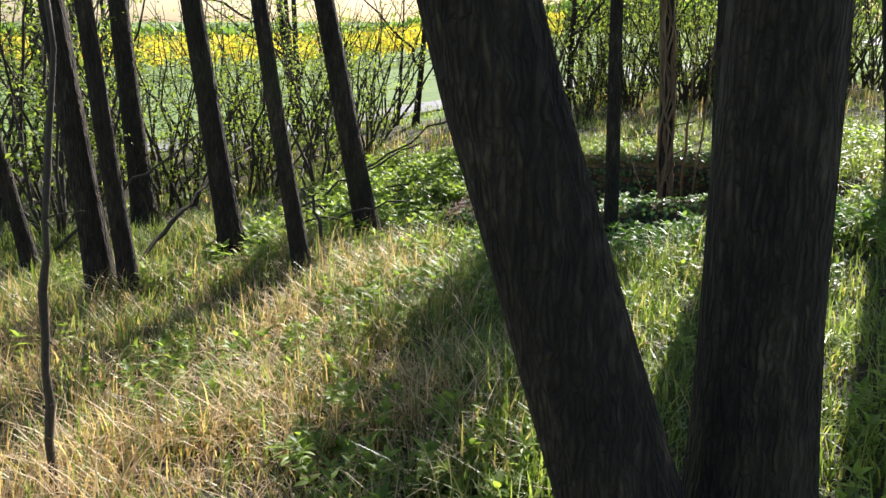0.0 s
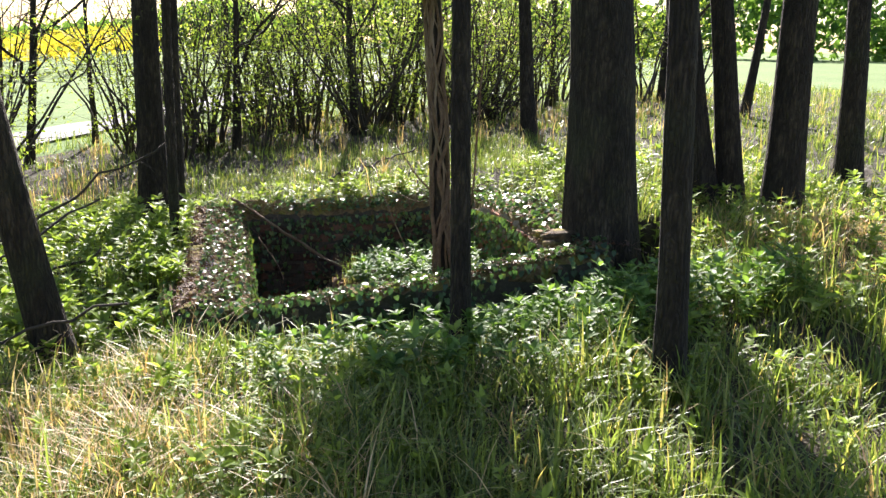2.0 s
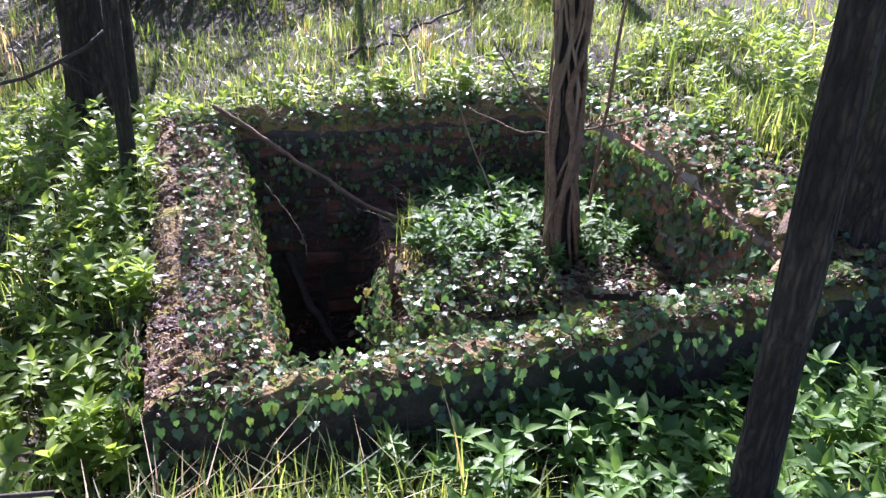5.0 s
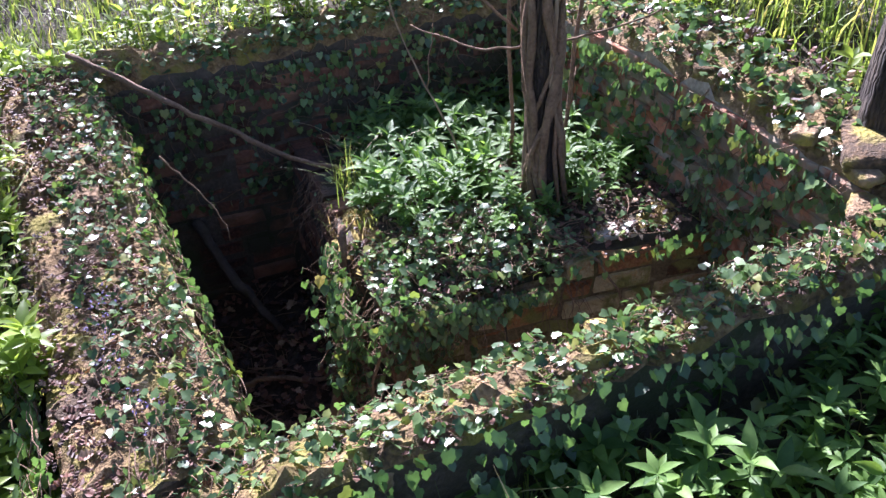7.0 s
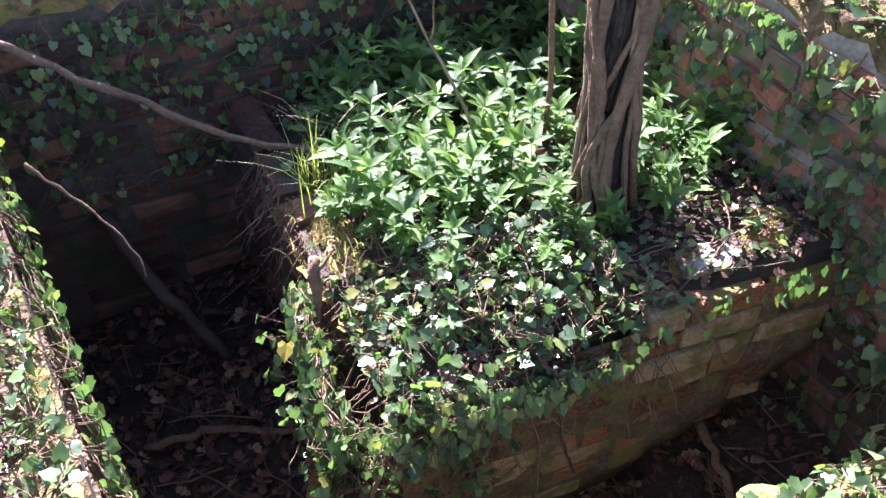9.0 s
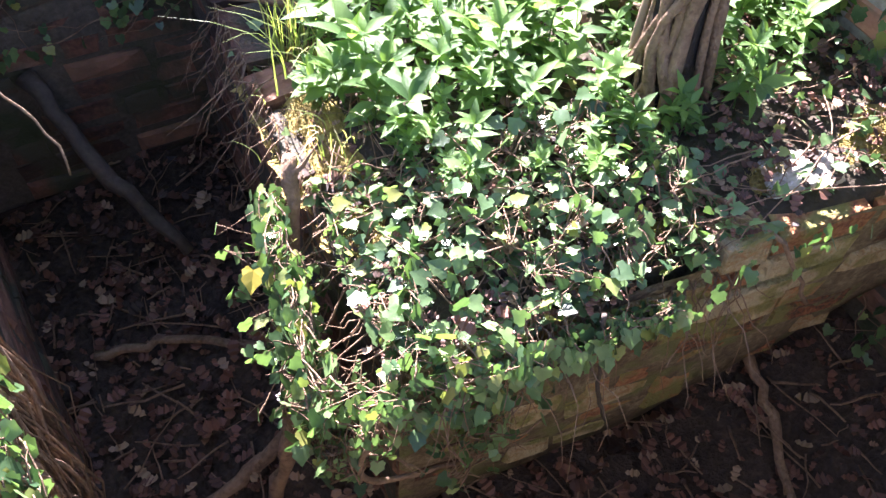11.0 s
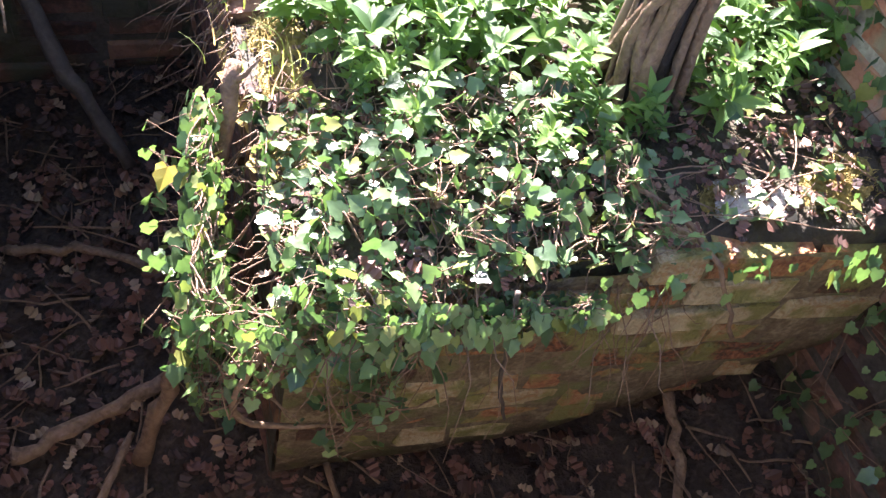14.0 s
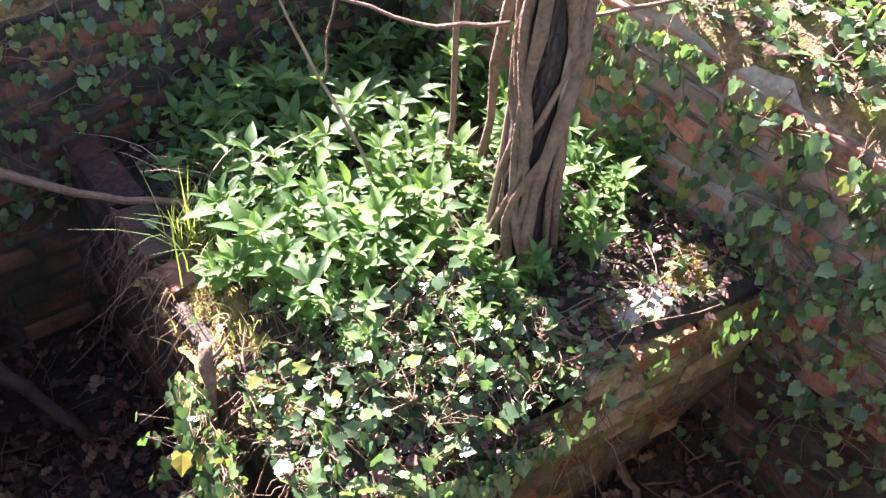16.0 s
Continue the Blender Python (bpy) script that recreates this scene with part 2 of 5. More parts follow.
def wander(a, b, n, amount, seed):
    """A line from a to b that strays a little."""
    g = np.random.default_rng(seed)
    s = np.linspace(0, 1, n)[:, None]
    a, b = np.asarray(a, float), np.asarray(b, float)
    d = np.cumsum(g.standard_normal((n, 3)), 0)
    d -= s * d[-1] + (1 - s) * d[0]
    return a + (b - a) * s + d * amount * np.linalg.norm(b - a) / math.sqrt(n)


def turn(yaw, tilt, roll):
    """Rotations Rz(yaw) Rx(tilt) Ry(roll), one a row."""
    cy, sy, ct, st, cr, sr = np.cos(yaw), np.sin(yaw), np.cos(tilt), np.sin(tilt), np.cos(roll), np.sin(roll)
    o, l = np.zeros_like(cy), np.ones_like(cy)
    Z = np.stack([cy, -sy, o, sy, cy, o, o, o, l], -1).reshape(-1, 3, 3)
    X = np.stack([l, o, o, o, ct, -st, o, st, ct], -1).reshape(-1, 3, 3)
    Y = np.stack([cr, o, sr, o, l, o, -sr, o, cr], -1).reshape(-1, 3, 3)
    return Z @ X @ Y


def strew(template, pos, rot, scale):
    """Many copies of a small shape, joined."""
    tv, tf = np.asarray(template[0], float), np.asarray(template[1], int)
    pos, scale = np.asarray(pos, float), np.broadcast_to(np.asarray(scale, float), (len(pos),))
    V = np.einsum("nij,kj->nki", rot, tv) * scale[:, None, None] + pos[:, None]
    F = tf[None] + (np.arange(len(pos)) * len(tv))[:, None, None]
    return V.reshape(-1, 3), F.reshape(-1, tf.shape[1])


def ivy_leaf():
    """A five-lobed leaf, stalk at the origin, tip along y, folded at the midrib; unit length."""
    half = [(0.06, -0.02), (0.27, -0.15), (0.5, 0.05), (0.41, 0.27), (0.47, 0.45), (0.24, 0.68)]
    V = [(0, 0, 0), (0, 0.35, -0.03), (0, 1.0, -0.1)]
    for s in (1, -1):
        V += [(s * x, y, 0.1 * abs(x) * (1.3 if y > 0.2 else 0.6) - 0.1 * y * y) for x, y in half]
    F = []
    for o, s in ((3, 1), (9, -1)):
        loop = [(0, o, o + 1), (0, o + 1, o + 2), (0, o + 2, o + 3), (0, o + 3, 1), (1, o + 3, o + 4), (1, o + 4, o + 5), (1, o + 5, 2)]
        F += [f if s > 0 else f[::-1] for f in loop]
    return V, F


def lance_leaf(width=0.19, droop=0.28):
    """A pointed leaf, folded along its midrib and arching down; unit length along y."""
    rows = [(0.0, 0.015), (0.2, 0.75), (0.42, 1.0), (0.7, 0.66), (1.0, 0.02)]
    V = []
    for y, w in rows:
        z = 0.16 * y - droop * y * y
        V += [(-w * width, y, z + 0.32 * w * width), (0, y, z), (w * width, y, z + 0.32 * w * width)]
    F = []
    for i in range(len(rows) - 1):
        a = i * 3
        F += [(a, a + 1, a + 4, a + 3), (a + 1, a + 2, a + 5, a + 4)]
    return V, F


def small_leaf():
    return [(0, 0, 0), (0.3, 0.45, 0.06), (0, 1, -0.08), (-0.3, 0.45, 0.06), (0, 0.45, -0.03)], [(0, 1, 4), (1, 2, 4), (2, 3, 4), (3, 0, 4)]


def oak_leaf():
    half = [(0.06, 0.05), (0.2, 0.2), (0.12, 0.32), (0.3, 0.48), (0.18, 0.6), (0.26, 0.8), (0.1, 0.95)]
    V = [(0, 0, 0), (0, 1.0, 0.12)]
    V += [(x, y, 2.2 * x * x + 0.5 * (y - 0.5) ** 2 + 0.3 * x * y) for x, y in half] + [(-x, y, 1.4 * x * x + 0.5 * (y - 0.5) ** 2 - 0.2 * x * y) for x, y in half]
    F = [(0, 2, 9)]
    for i in range(6):
        F += [(2 + i, 3 + i, 9 + i), (3 + i, 10 + i, 9 + i)]
    return V, F + [(8, 1, 15)]


def blades(pos, height, width, bend, heading, levels=4):
    """Grass: bent, tapering strips."""
    s = np.linspace(0, 1, levels)
    d = np.stack([np.cos(heading), np.sin(heading), np.zeros_like(heading)], -1)
    side = np.stack([-d[:, 1], d[:, 0], d[:, 2]], -1)
    up = height[:, None] * (s - 0.45 * bend[:, None] * s ** 2)
    out = (height * bend)[:, None] * s ** 2
    mid = pos[:, None] + d[:, None] * out[..., None]
    mid[..., 2] += up
    w = width[:, None] * (1 - 0.93 * s ** 1.6) * 0.5
    V = np.stack([mid - side[:, None] * w[..., None], mid + side[:, None] * w[..., None]], 2).reshape(-1, 3)
    k = np.arange(levels - 1) * 2
    q = np.stack([k, k + 1, k + 3, k + 2], -1)
    F = (q[None] + (np.arange(len(pos)) * levels * 2)[:, None, None]).reshape(-1, 4)
    return V, F


def fbm(x, y, scale, seed=0.0):
    return np.array([noise.noise((a * scale + seed, b * scale - seed, seed)) for a, b in zip(np.ravel(x), np.ravel(y))]).reshape(np.shape(x))


# ---------------------------------------------------------------- plan
S = 1.05                                    # plan unit, metres


def lerp(a, b, s):
    return np.asarray(a) + (np.asarray(b) - np.asarray(a)) * s


def plan(*p):
    return [S * v for v in p]


SW, NW, NE, SE = [np.array(plan(*p)) for p in ((0.44, 6.52), (0.86, 8.28), (2.50, 7.72), (1.99, 5.84))]   # inner corners of the pit
OSW, ONW, ONE, OSE = [np.array(plan(*p)) for p in ((0.0, 6.4), (0.55, 8.51), (2.76, 7.82), (2.2, 5.6))]   # outer corners
BSW, BSE, BNW = [np.array(plan(*p)) for p in ((1.11, 6.84), (2.115, 6.385), (1.5, 8.06))]                   # the block that fills the pit's back corner
FLOOR_Z, BLOCK_Z = -0.97, -0.24


def ground_z(x, y):
    x, y = np.asarray(x, float), np.asarray(y, float)
    z = 0.0 + 0.12 * 6 * np.tanh(x / 6)
    far = np.clip(np.hypot(x, y) - 20, 0, 70)
    z = z + 0.004 * far * np.clip(y / 20, 0, 1)
    # hollow before the pit's front wall
    d = np.hypot((x - 1.35 * S) * 0.55, (y - 5.62 * S) * 1.35)
    z = z - 0.24 * np.exp(-(d / 0.42) ** 2)
    # banked up behind the right wall; below the walls' tops all round the pit
    z = z + 0.12 * np.exp(-((np.hypot((x - 2.9) * 0.9, (y - 7.2) * 0.55)) / 0.75) ** 2)
    for a, b, za, zb, sink, reach in ((OSW, ONW, 0.0, 0.2, 0.09, 0.3), (ONW, ONE, 0.2, 0.3, 0.03, 0.25), (ONE, OSE, 0.3, 0.24, 0.0, 0.25), (OSE, OSW, 0.16, -0.05, 0.2, 0.42)):
        ln = np.linalg.norm(b - a)
        e = ((b[0] - a[0]) * (y - a[1]) - (b[1] - a[1]) * (x - a[0])) / ln
        s = ((b[0] - a[0]) * (x - a[0]) + (b[1] - a[1]) * (y - a[1])) / ln ** 2
        off = np.maximum(np.maximum(s - 1, -s), 0) * ln
        w = np.exp(-((np.maximum(e, 0) ** 2 + off ** 2) / reach ** 2))
        w = np.where(e < -0.6, 0, w)
        z = z * (1 - w) + np.minimum(z, za + (zb - za) * np.clip(s, 0, 1) - sink) * w
    return z + 0.03 * np.sin(1.9 * x + 0.7) * np.cos(1.6 * y) + 0.02 * np.sin(4.1 * x + 2.2 * y)


def inside(x, y, poly):
    x, y = np.asarray(x, float), np.asarray(y, float)
    res = np.ones(x.shape, bool)
    for a, b in zip(poly, poly[1:] + poly[:1]):
        res &= (b[0] - a[0]) * (y - a[1]) - (b[1] - a[1]) * (x - a[0]) <= 0
    return res


def floor_z(x, y):
    """The pit's littered floor: deepest beside the block, banked up against the right wall."""
    return FLOOR_Z - 0.1 * np.clip((1.25 - x) / 0.35, 0, 1) + 0.26 * np.clip((x - 1.75) / 0.5, 0, 1) ** 1.3 + 0.04 * fbm(x, y, 2.1, 3.0) + 0.025 * fbm(x, y, 7, 1.0)


OUTER = [OSW, ONW, ONE, OSE]


def steps(fine0, fine1, step, reach):
    a = list(np.arange(fine0, fine1 + step / 2, step))
    lo, hi, d = [fine0], [fine1], step
    while hi[-1] < reach:
        d *= 1.22
        hi.append(hi[-1] + d)
        lo.append(lo[-1] - d)
    return np.array(lo[:0:-1] + a + hi[1:])


gx, gy = steps(-1.0, 3.8, 0.07, 900), steps(5.0, 9.6, 0.07, 900)
X, Y = np.meshgrid(gx, gy, indexing="ij")
Z = ground_z(X, Y)
ni, nj = X.shape
idx = np.arange(ni * nj).reshape(ni, nj)
F = np.stack([idx[:-1, :-1], idx[1:, :-1], idx[1:, 1:], idx[:-1, 1:]], -1).reshape(-1, 4)
cx, cy = X.ravel()[F].mean(1), Y.ravel()[F].mean(1)
hub = sum(OUTER) / 4
keep = ~inside(cx, cy, [lerp(q, hub, 0.07) for q in OUTER])
near = (cy < 14) & (cy > -14) & (abs(cx) < 14)
gv = np.stack([X, Y, Z], -1).reshape(-1, 3)
ground = tagged(new("ground", mesh_of("ground", gv, F[keep], SOIL)), "woodland soil under grass, running out into green fields", "ground", kind="structure")
ground.data.materials.append(MEADOW)
ground.data.polygons.foreach_set("material_index", np.where(near[keep], 0, 1).astype(np.int32))

# ---------------------------------------------------------------- the brick pit
def wall_core(name, a, b, oa, ob_, z0, tops, label, seed):
    """A thick wall between an inner line a-b and an outer line oa-ob_, with a rough, broken top."""
    n, m = 46, 9
    g = np.random.default_rng(seed)
    s = np.linspace(0, 1, n)
    top = np.interp(s, np.linspace(0, 1, len(tops)), tops)
    V = []
    for i in range(n):
        pi, po = lerp(a, b, s[i]), lerp(oa, ob_, s[i])
        row = [(pi[0], pi[1], z0), (pi[0], pi[1], -0.32)]
        for k in range(m):
            p = lerp(pi, po, k / (m - 1))
            edge = (0.03 if k in (0, m - 1) else 0.0) + 0.1 * max(0.0, 0.55 - k / (m - 1))
            row.append((p[0], p[1], top[i] - edge + 0.045 * noise.noise((p[0] * 7, p[1] * 7, seed)) + 0.012 * g.standard_normal()))
        row.append((po[0], po[1], z0))
        V += row
    w = m + 3
    F = []
    for i in range(n - 1):
        for k in range(w - 1):
            F.append((i * w + k, i * w + k + 1, (i + 1) * w + k + 1, (i + 1) * w + k))
        F.append((i * w + w - 1, i * w, (i + 1) * w, (i + 1) * w + w - 1))
    F += [(i * w + k, i * w + k + 1, i * w + w - 2 - k, i * w + w - 1 - k)[::1 if i else -1] for i in (0, n - 1) for k in range((w - 1) // 2)]
    F = [f[::-1] for f in F]
    tops_ = [i for i in range((n - 1) * w) if 2 <= i % w <= m]
    ob = new(name, None)
    ob = part(name + "_core", (V, F), MORTAR_SHADED, ob, smooth=False)
    ob.data.materials.append(WALL_TOP)
    slots = np.zeros(len(ob.data.polygons), np.int32)
    slots[tops_] = 1
    # right wall: pale mortar above -0.32, shade-darkened mortar below
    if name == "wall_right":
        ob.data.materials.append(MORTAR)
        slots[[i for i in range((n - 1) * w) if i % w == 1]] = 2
    ob.data.polygons.foreach_set("material_index", slots)
    return tagged(ob.parent, label, "wall", kind="structure")


TOPS = dict(left=(0.06, 0.07, 0.08, 0.14, 0.2), back=(0.2, 0.23, 0.25, 0.28, 0.3), right=(0.3, 0.36, 0.42, 0.4, 0.38), front=(0.36, 0.26, 0.15, 0.09, 0.02))
wall_left = wall_core("wall_left", SW, NW, OSW, ONW, -1.25, TOPS["left"], "low ruined wall topped with moss and trailing ivy", 1)
wall_back = wall_core("wall_back", NW, NE, ONW, ONE, -1.25, TOPS["back"], "shaded brick back wall hung with ivy", 2)
wall_right = wall_core("wall_right", NE, SE, ONE, OSE, -1.25, TOPS["right"], "broken red brick side wall with crumbling mortar", 3)
wall_front = wall_core("wall_front", SE, SW, OSE, OSW, -1.25, TOPS["front"], "low front wall buried under ivy and moss", 4)


def brick_mesh(name, l, h, d, material, seed, c=0.01):
    """A worn brick: bevelled block with knocked corners; l along x, d into -y, h up."""
    g = np.random.default_rng(seed)
    V = []
    for y, inset in ((0.0, c), (-c, 0.0), (-d, 0.0)):
        for x, z in ((-1, -1), (1, -1), (1, 1), (-1, 1)):
            V.append((x * (l / 2 - inset) + 0.006 * g.standard_normal(), y + 0.003 * g.standard_normal(), z * (h / 2 - inset) + 0.004 * g.standard_normal()))
    V.append((0.01 * g.standard_normal(), 0.003 * g.standard_normal(), 0))
    F = [(0, 1, 12), (1, 2, 12), (2, 3, 12), (3, 0, 12)]
    for k in (0, 4):
        for i in range(4):
            j = (i + 1) % 4
            F.append((k + i, k + 4 + i, k + 4 + j, k + j))
    return mesh_of(name, V, F, material, False)


BRICKS = {m.name: ([brick_mesh("brick", 0.208, 0.066 if m is BRICK_MOSSY else 0.063, 0.1, m, i, 0.005 if m is BRICK_MOSSY else 0.007) for i in range(4)], [brick_mesh("brick", 0.097, 0.066 if m is BRICK_MOSSY else 0.063, 0.1, m, 9 + i, 0.005 if m is BRICK_MOSSY else 0.007) for i in range(4)]) for m in (BRICK, BRICK_MOSSY, BRICK_SHADED)}


def lay_bricks(parent, a, b, z_low, z_high, material, seed, gone=0.04, proud=0.005, jut=0.004):
    """Courses of old bricks along a-b, facing left of that line; z_low and z_high are functions of the place along it."""
    g = np.random.default_rng(seed)
    a, b = np.asarray(a, float), np.asarray(b, float)
    length = np.linalg.norm(b - a)
    ux, uy = (b - a) / length
    nx, ny = -uy, ux
    long_, short_ = BRICKS[material.name]
    lo, hi = min(z_low(s) for s in np.linspace(0, 1, 9)), max(z_high(s) for s in np.linspace(0, 1, 9))
    z, row = lo + 0.04, 0
    while z < hi:
        x, k = (0.0 if row % 2 else -0.11), row
        while x < length:
            header = k % 3 == 2
            l = 0.103 if header else 0.215
            mid = x + l / 2
            s = mid / length
            if 0.01 < s < 0.995 and mid - l / 2 > -0.07 and mid + l / 2 < length + 0.02 and z_low(s) + 0.03 < z < z_high(s) - 0.02 and g.random() > gone:
                ob = new("brick", (short_ if header else long_)[g.integers(4)])
                ob.parent = parent
                p = a + (b - a) * s
                off = proud + jut * g.standard_normal()
                ob.matrix_basis = Matrix.Translation((p[0] + nx * off, p[1] + ny * off, z + 0.004 * g.standard_normal())) @ Matrix.Rotation(math.atan2(uy, ux), 4, "Z") @ Euler((0.03 * g.standard_normal(), 0.02 * g.standard_normal(), 0.025 * g.standard_normal())).to_matrix().to_4x4()
            x += l + 0.012
            k += 1
        z += 0.079
        row += 1


def top_of(key):
    t = TOPS[key]
    return lambda s: float(np.interp(s, np.linspace(0, 1, len(t)), t))


# floor of the pit
n = 60
fx, fy = np.meshgrid(np.linspace(0.2, 2.9, n), np.linspace(5.9, 9.1, n), indexing="ij")
fz = floor_z(fx, fy)
ii = np.arange(n * n).reshape(n, n)
pit_floor = part("pit_floor", (np.stack([fx, fy, fz], -1).reshape(-1, 3), np.stack([ii[:-1, :-1], ii[1:, :-1], ii[1:, 1:], ii[:-1, 1:]], -1).reshape(-1, 4)), LITTER)
tagged(pit_floor, "dark damp pit floor under leaf litter", "floor", kind="structure")


# the masonry block in the pit: brick front over an undercut foot, earth on top
def block_foot(s):
    return float(np.interp(s, [0, 0.3, 0.55, 0.8, 1.0], [-0.93, -0.9, -0.82, -0.66, -0.46]))


block = thing("masonry_block", "old brick block with earth, ivy and herbs growing on top", "brickwork")


def block_top(x, y):
    e = np.minimum.reduce([np.linalg.norm(np.cross(np.append(q - p, 0), np.stack([x - p[0], y - p[1], np.zeros_like(x)], -1).reshape(-1, 3)), axis=1).reshape(np.shape(x)) / np.linalg.norm(q - p) for p, q in ((BSW, BSE), (BSW, BNW))])
    k = np.clip(e / 0.35, 0, 1)
    s = np.clip(((x - BSW[0]) * (BSE[0] - BSW[0]) + (y - BSW[1]) * (BSE[1] - BSW[1])) / ((BSE - BSW) ** 2).sum(), 0, 1)
    w = np.clip(((x - BSW[0]) * (BNW[0] - BSW[0]) + (y - BSW[1]) * (BNW[1] - BSW[1])) / ((BNW - BSW) ** 2).sum() + 0.25 * s, 0, 1.1)
    return BLOCK_Z - 0.13 * w ** 1.6 + 0.13 * s * (1 - 0.5 * k) + 0.09 * k * (2 - k) + 0.03 * fbm(x, y, 5, 8.0) * (0.3 + k)


n = 44
us, vs = np.meshgrid(np.linspace(0, 1, n), np.linspace(0, 1, n), indexing="ij")
q0 = lerp(BSW, BSE, us[..., None])
q1 = lerp(BNW, NE, us[..., None])
bp = q0 + (q1 - q0) * vs[..., None]
bz = block_top(bp[..., 0], bp[..., 1])
# the earth curls over the front and side edges
for row, away in ((bp[:, 0], (BSW - BNW) / np.linalg.norm(BSW - BNW)), (bp[0], (BSW - BSE) / np.linalg.norm(BSW - BSE))):
    row -= away * 0.004
bz[:, 0] -= 0.1
bz[0] -= 0.1
ii = np.arange(n * n).reshape(n, n)
BF = np.stack([ii[:-1, :-1], ii[1:, :-1], ii[1:, 1:], ii[:-1, 1:]], -1).reshape(-1, 4)
part("earth", (np.concatenate([bp, bz[..., None]], -1).reshape(-1, 3), BF), SOIL, block, "dark earth with rootlets")


def skirt(name, a, b, low, top_z, inward, material, parent, rows=8):
    """An uneven upright face along a-b."""
    m = 40
    V = []
    for i in range(m):
        p = lerp(a, b, i / (m - 1))
        zl, zt = low(i / (m - 1)), top_z(i / (m - 1))
        for k in range(rows):
            z = zl + (zt - zl) * k / (rows - 1)
            o = 0.012 * noise.noise((p[0] * 9, p[1] * 9, z * 9))
            V.append((p[0] + inward[0] * o, p[1] + inward[1] * o, z))
        V.append((p[0] + inward[0] * 0.2, p[1] + inward[1] * 0.2, zl + 0.02))
    w = rows + 1
    F = []
    for i in range(m - 1):
        for k in range(rows - 1):
            F.append((i * w + k, (i + 1) * w + k, (i + 1) * w + k + 1, i * w + k + 1))
        F.append((i * w, i * w + rows, (i + 1) * w + rows, (i + 1) * w))
    return part(name, (V, F), material, parent)


u = (BSE - BSW) / np.linalg.norm(BSE - BSW)
v = (BNW - BSW) / np.linalg.norm(BNW - BSW)
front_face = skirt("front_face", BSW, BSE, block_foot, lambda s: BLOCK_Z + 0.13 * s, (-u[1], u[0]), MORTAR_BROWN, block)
# dim flank of the block: mortar colour darkened to carry its shade
side_face = skirt("side_face", BNW, BSW, lambda s: -1.15, lambda s: BLOCK_Z, (v[1], -v[0]), MORTAR_SHADED, block)
inner_face = skirt("foundation", BSW + v * 0.16 + u * 0.02, BSE + v * 0.16, lambda s: -1.05, lambda s: BLOCK_Z - 0.05, (-u[1], u[0]), MORTAR, block)

# ---------------------------------------------------------------- trees
def grow_tree(name, at, lean, dia, label, seed, height=8.0, bark=BARK, sides=14, limb_from=2.4, limbs=7, leaves=420, group="woodland trees", fork=None, base=None, category="tree"):
    """A tapered, leaning trunk with limbs and a thin spring crown."""
    g = np.random.default_rng(seed)
    x, y = at
    z = float(ground_z(x, y)) if base is None else base
    t = thing(name, label, category, group, at=(x, y, z))
    n = 26
    s = np.linspace(0, 1, n) ** 1.35
    line = np.stack([lean[0] * s * height * (1 - 0.35 * s), lean[1] * s * height * (1 - 0.35 * s), s * height - 0.08], -1)
    line[:, :2] += np.cumsum(g.standard_normal((n, 2)), 0) * dia * 0.055 * np.linspace(0, 1, n)[:, None]
    r = dia / 2 * (1 - 0.78 * s) * (1 + 0.42 * np.exp(-(s * height) / max(0.1, 1.3 * dia)))
    part("trunk", tube(line, r, sides, 0.03, seed, 0.025), bark, t)
    tips = []
    for i in range(limbs):
        k = int(np.searchsorted(s * height, limb_from + (height - limb_from) * (i + g.random()) / limbs * 0.95))
        k = min(k, n - 2)
        p, a = line[k], g.random() * 6.28
        ln = (0.9 + 1.4 * g.random()) * (1.15 - 0.6 * s[k])
        e = p + np.array([math.cos(a) * ln, math.sin(a) * ln, ln * (0.5 + 0.7 * g.random())])
        path = wander(p, e, 8, 0.07, seed * 31 + i)
        pieces = [tube(path, np.linspace(r[k] * 0.55, 0.008, 8), 6)]
        for j in range(5):
            q = path[3 + j % 5]
            f = q + g.standard_normal(3) * np.array([0.35, 0.35, 0.22]) + (0, 0, 0.16)
            sub = wander(q, f, 5, 0.08, seed * 77 + i * 9 + j)
            pieces.append(tube(sub, np.linspace(0.007, 0.002, 5), 4))
            tips += [sub[2], sub[3], sub[4]]
        part("limb", join(pieces), bark, t)
    if leaves:
        tips = np.array(tips)
        c = tips[g.integers(len(tips), size=leaves)] + g.standard_normal((leaves, 3)) * 0.1
        rot = turn(g.random(leaves) * 6.28, g.standard_normal(leaves) * 0.7 - 0.4, g.standard_normal(leaves) * 0.6)
        part("crown", strew(small_leaf(), c, rot, 0.03 + 0.03 * g.random(leaves)), TREE_LEAF, t, "sparse yellow-green spring leaves", False)
    return t


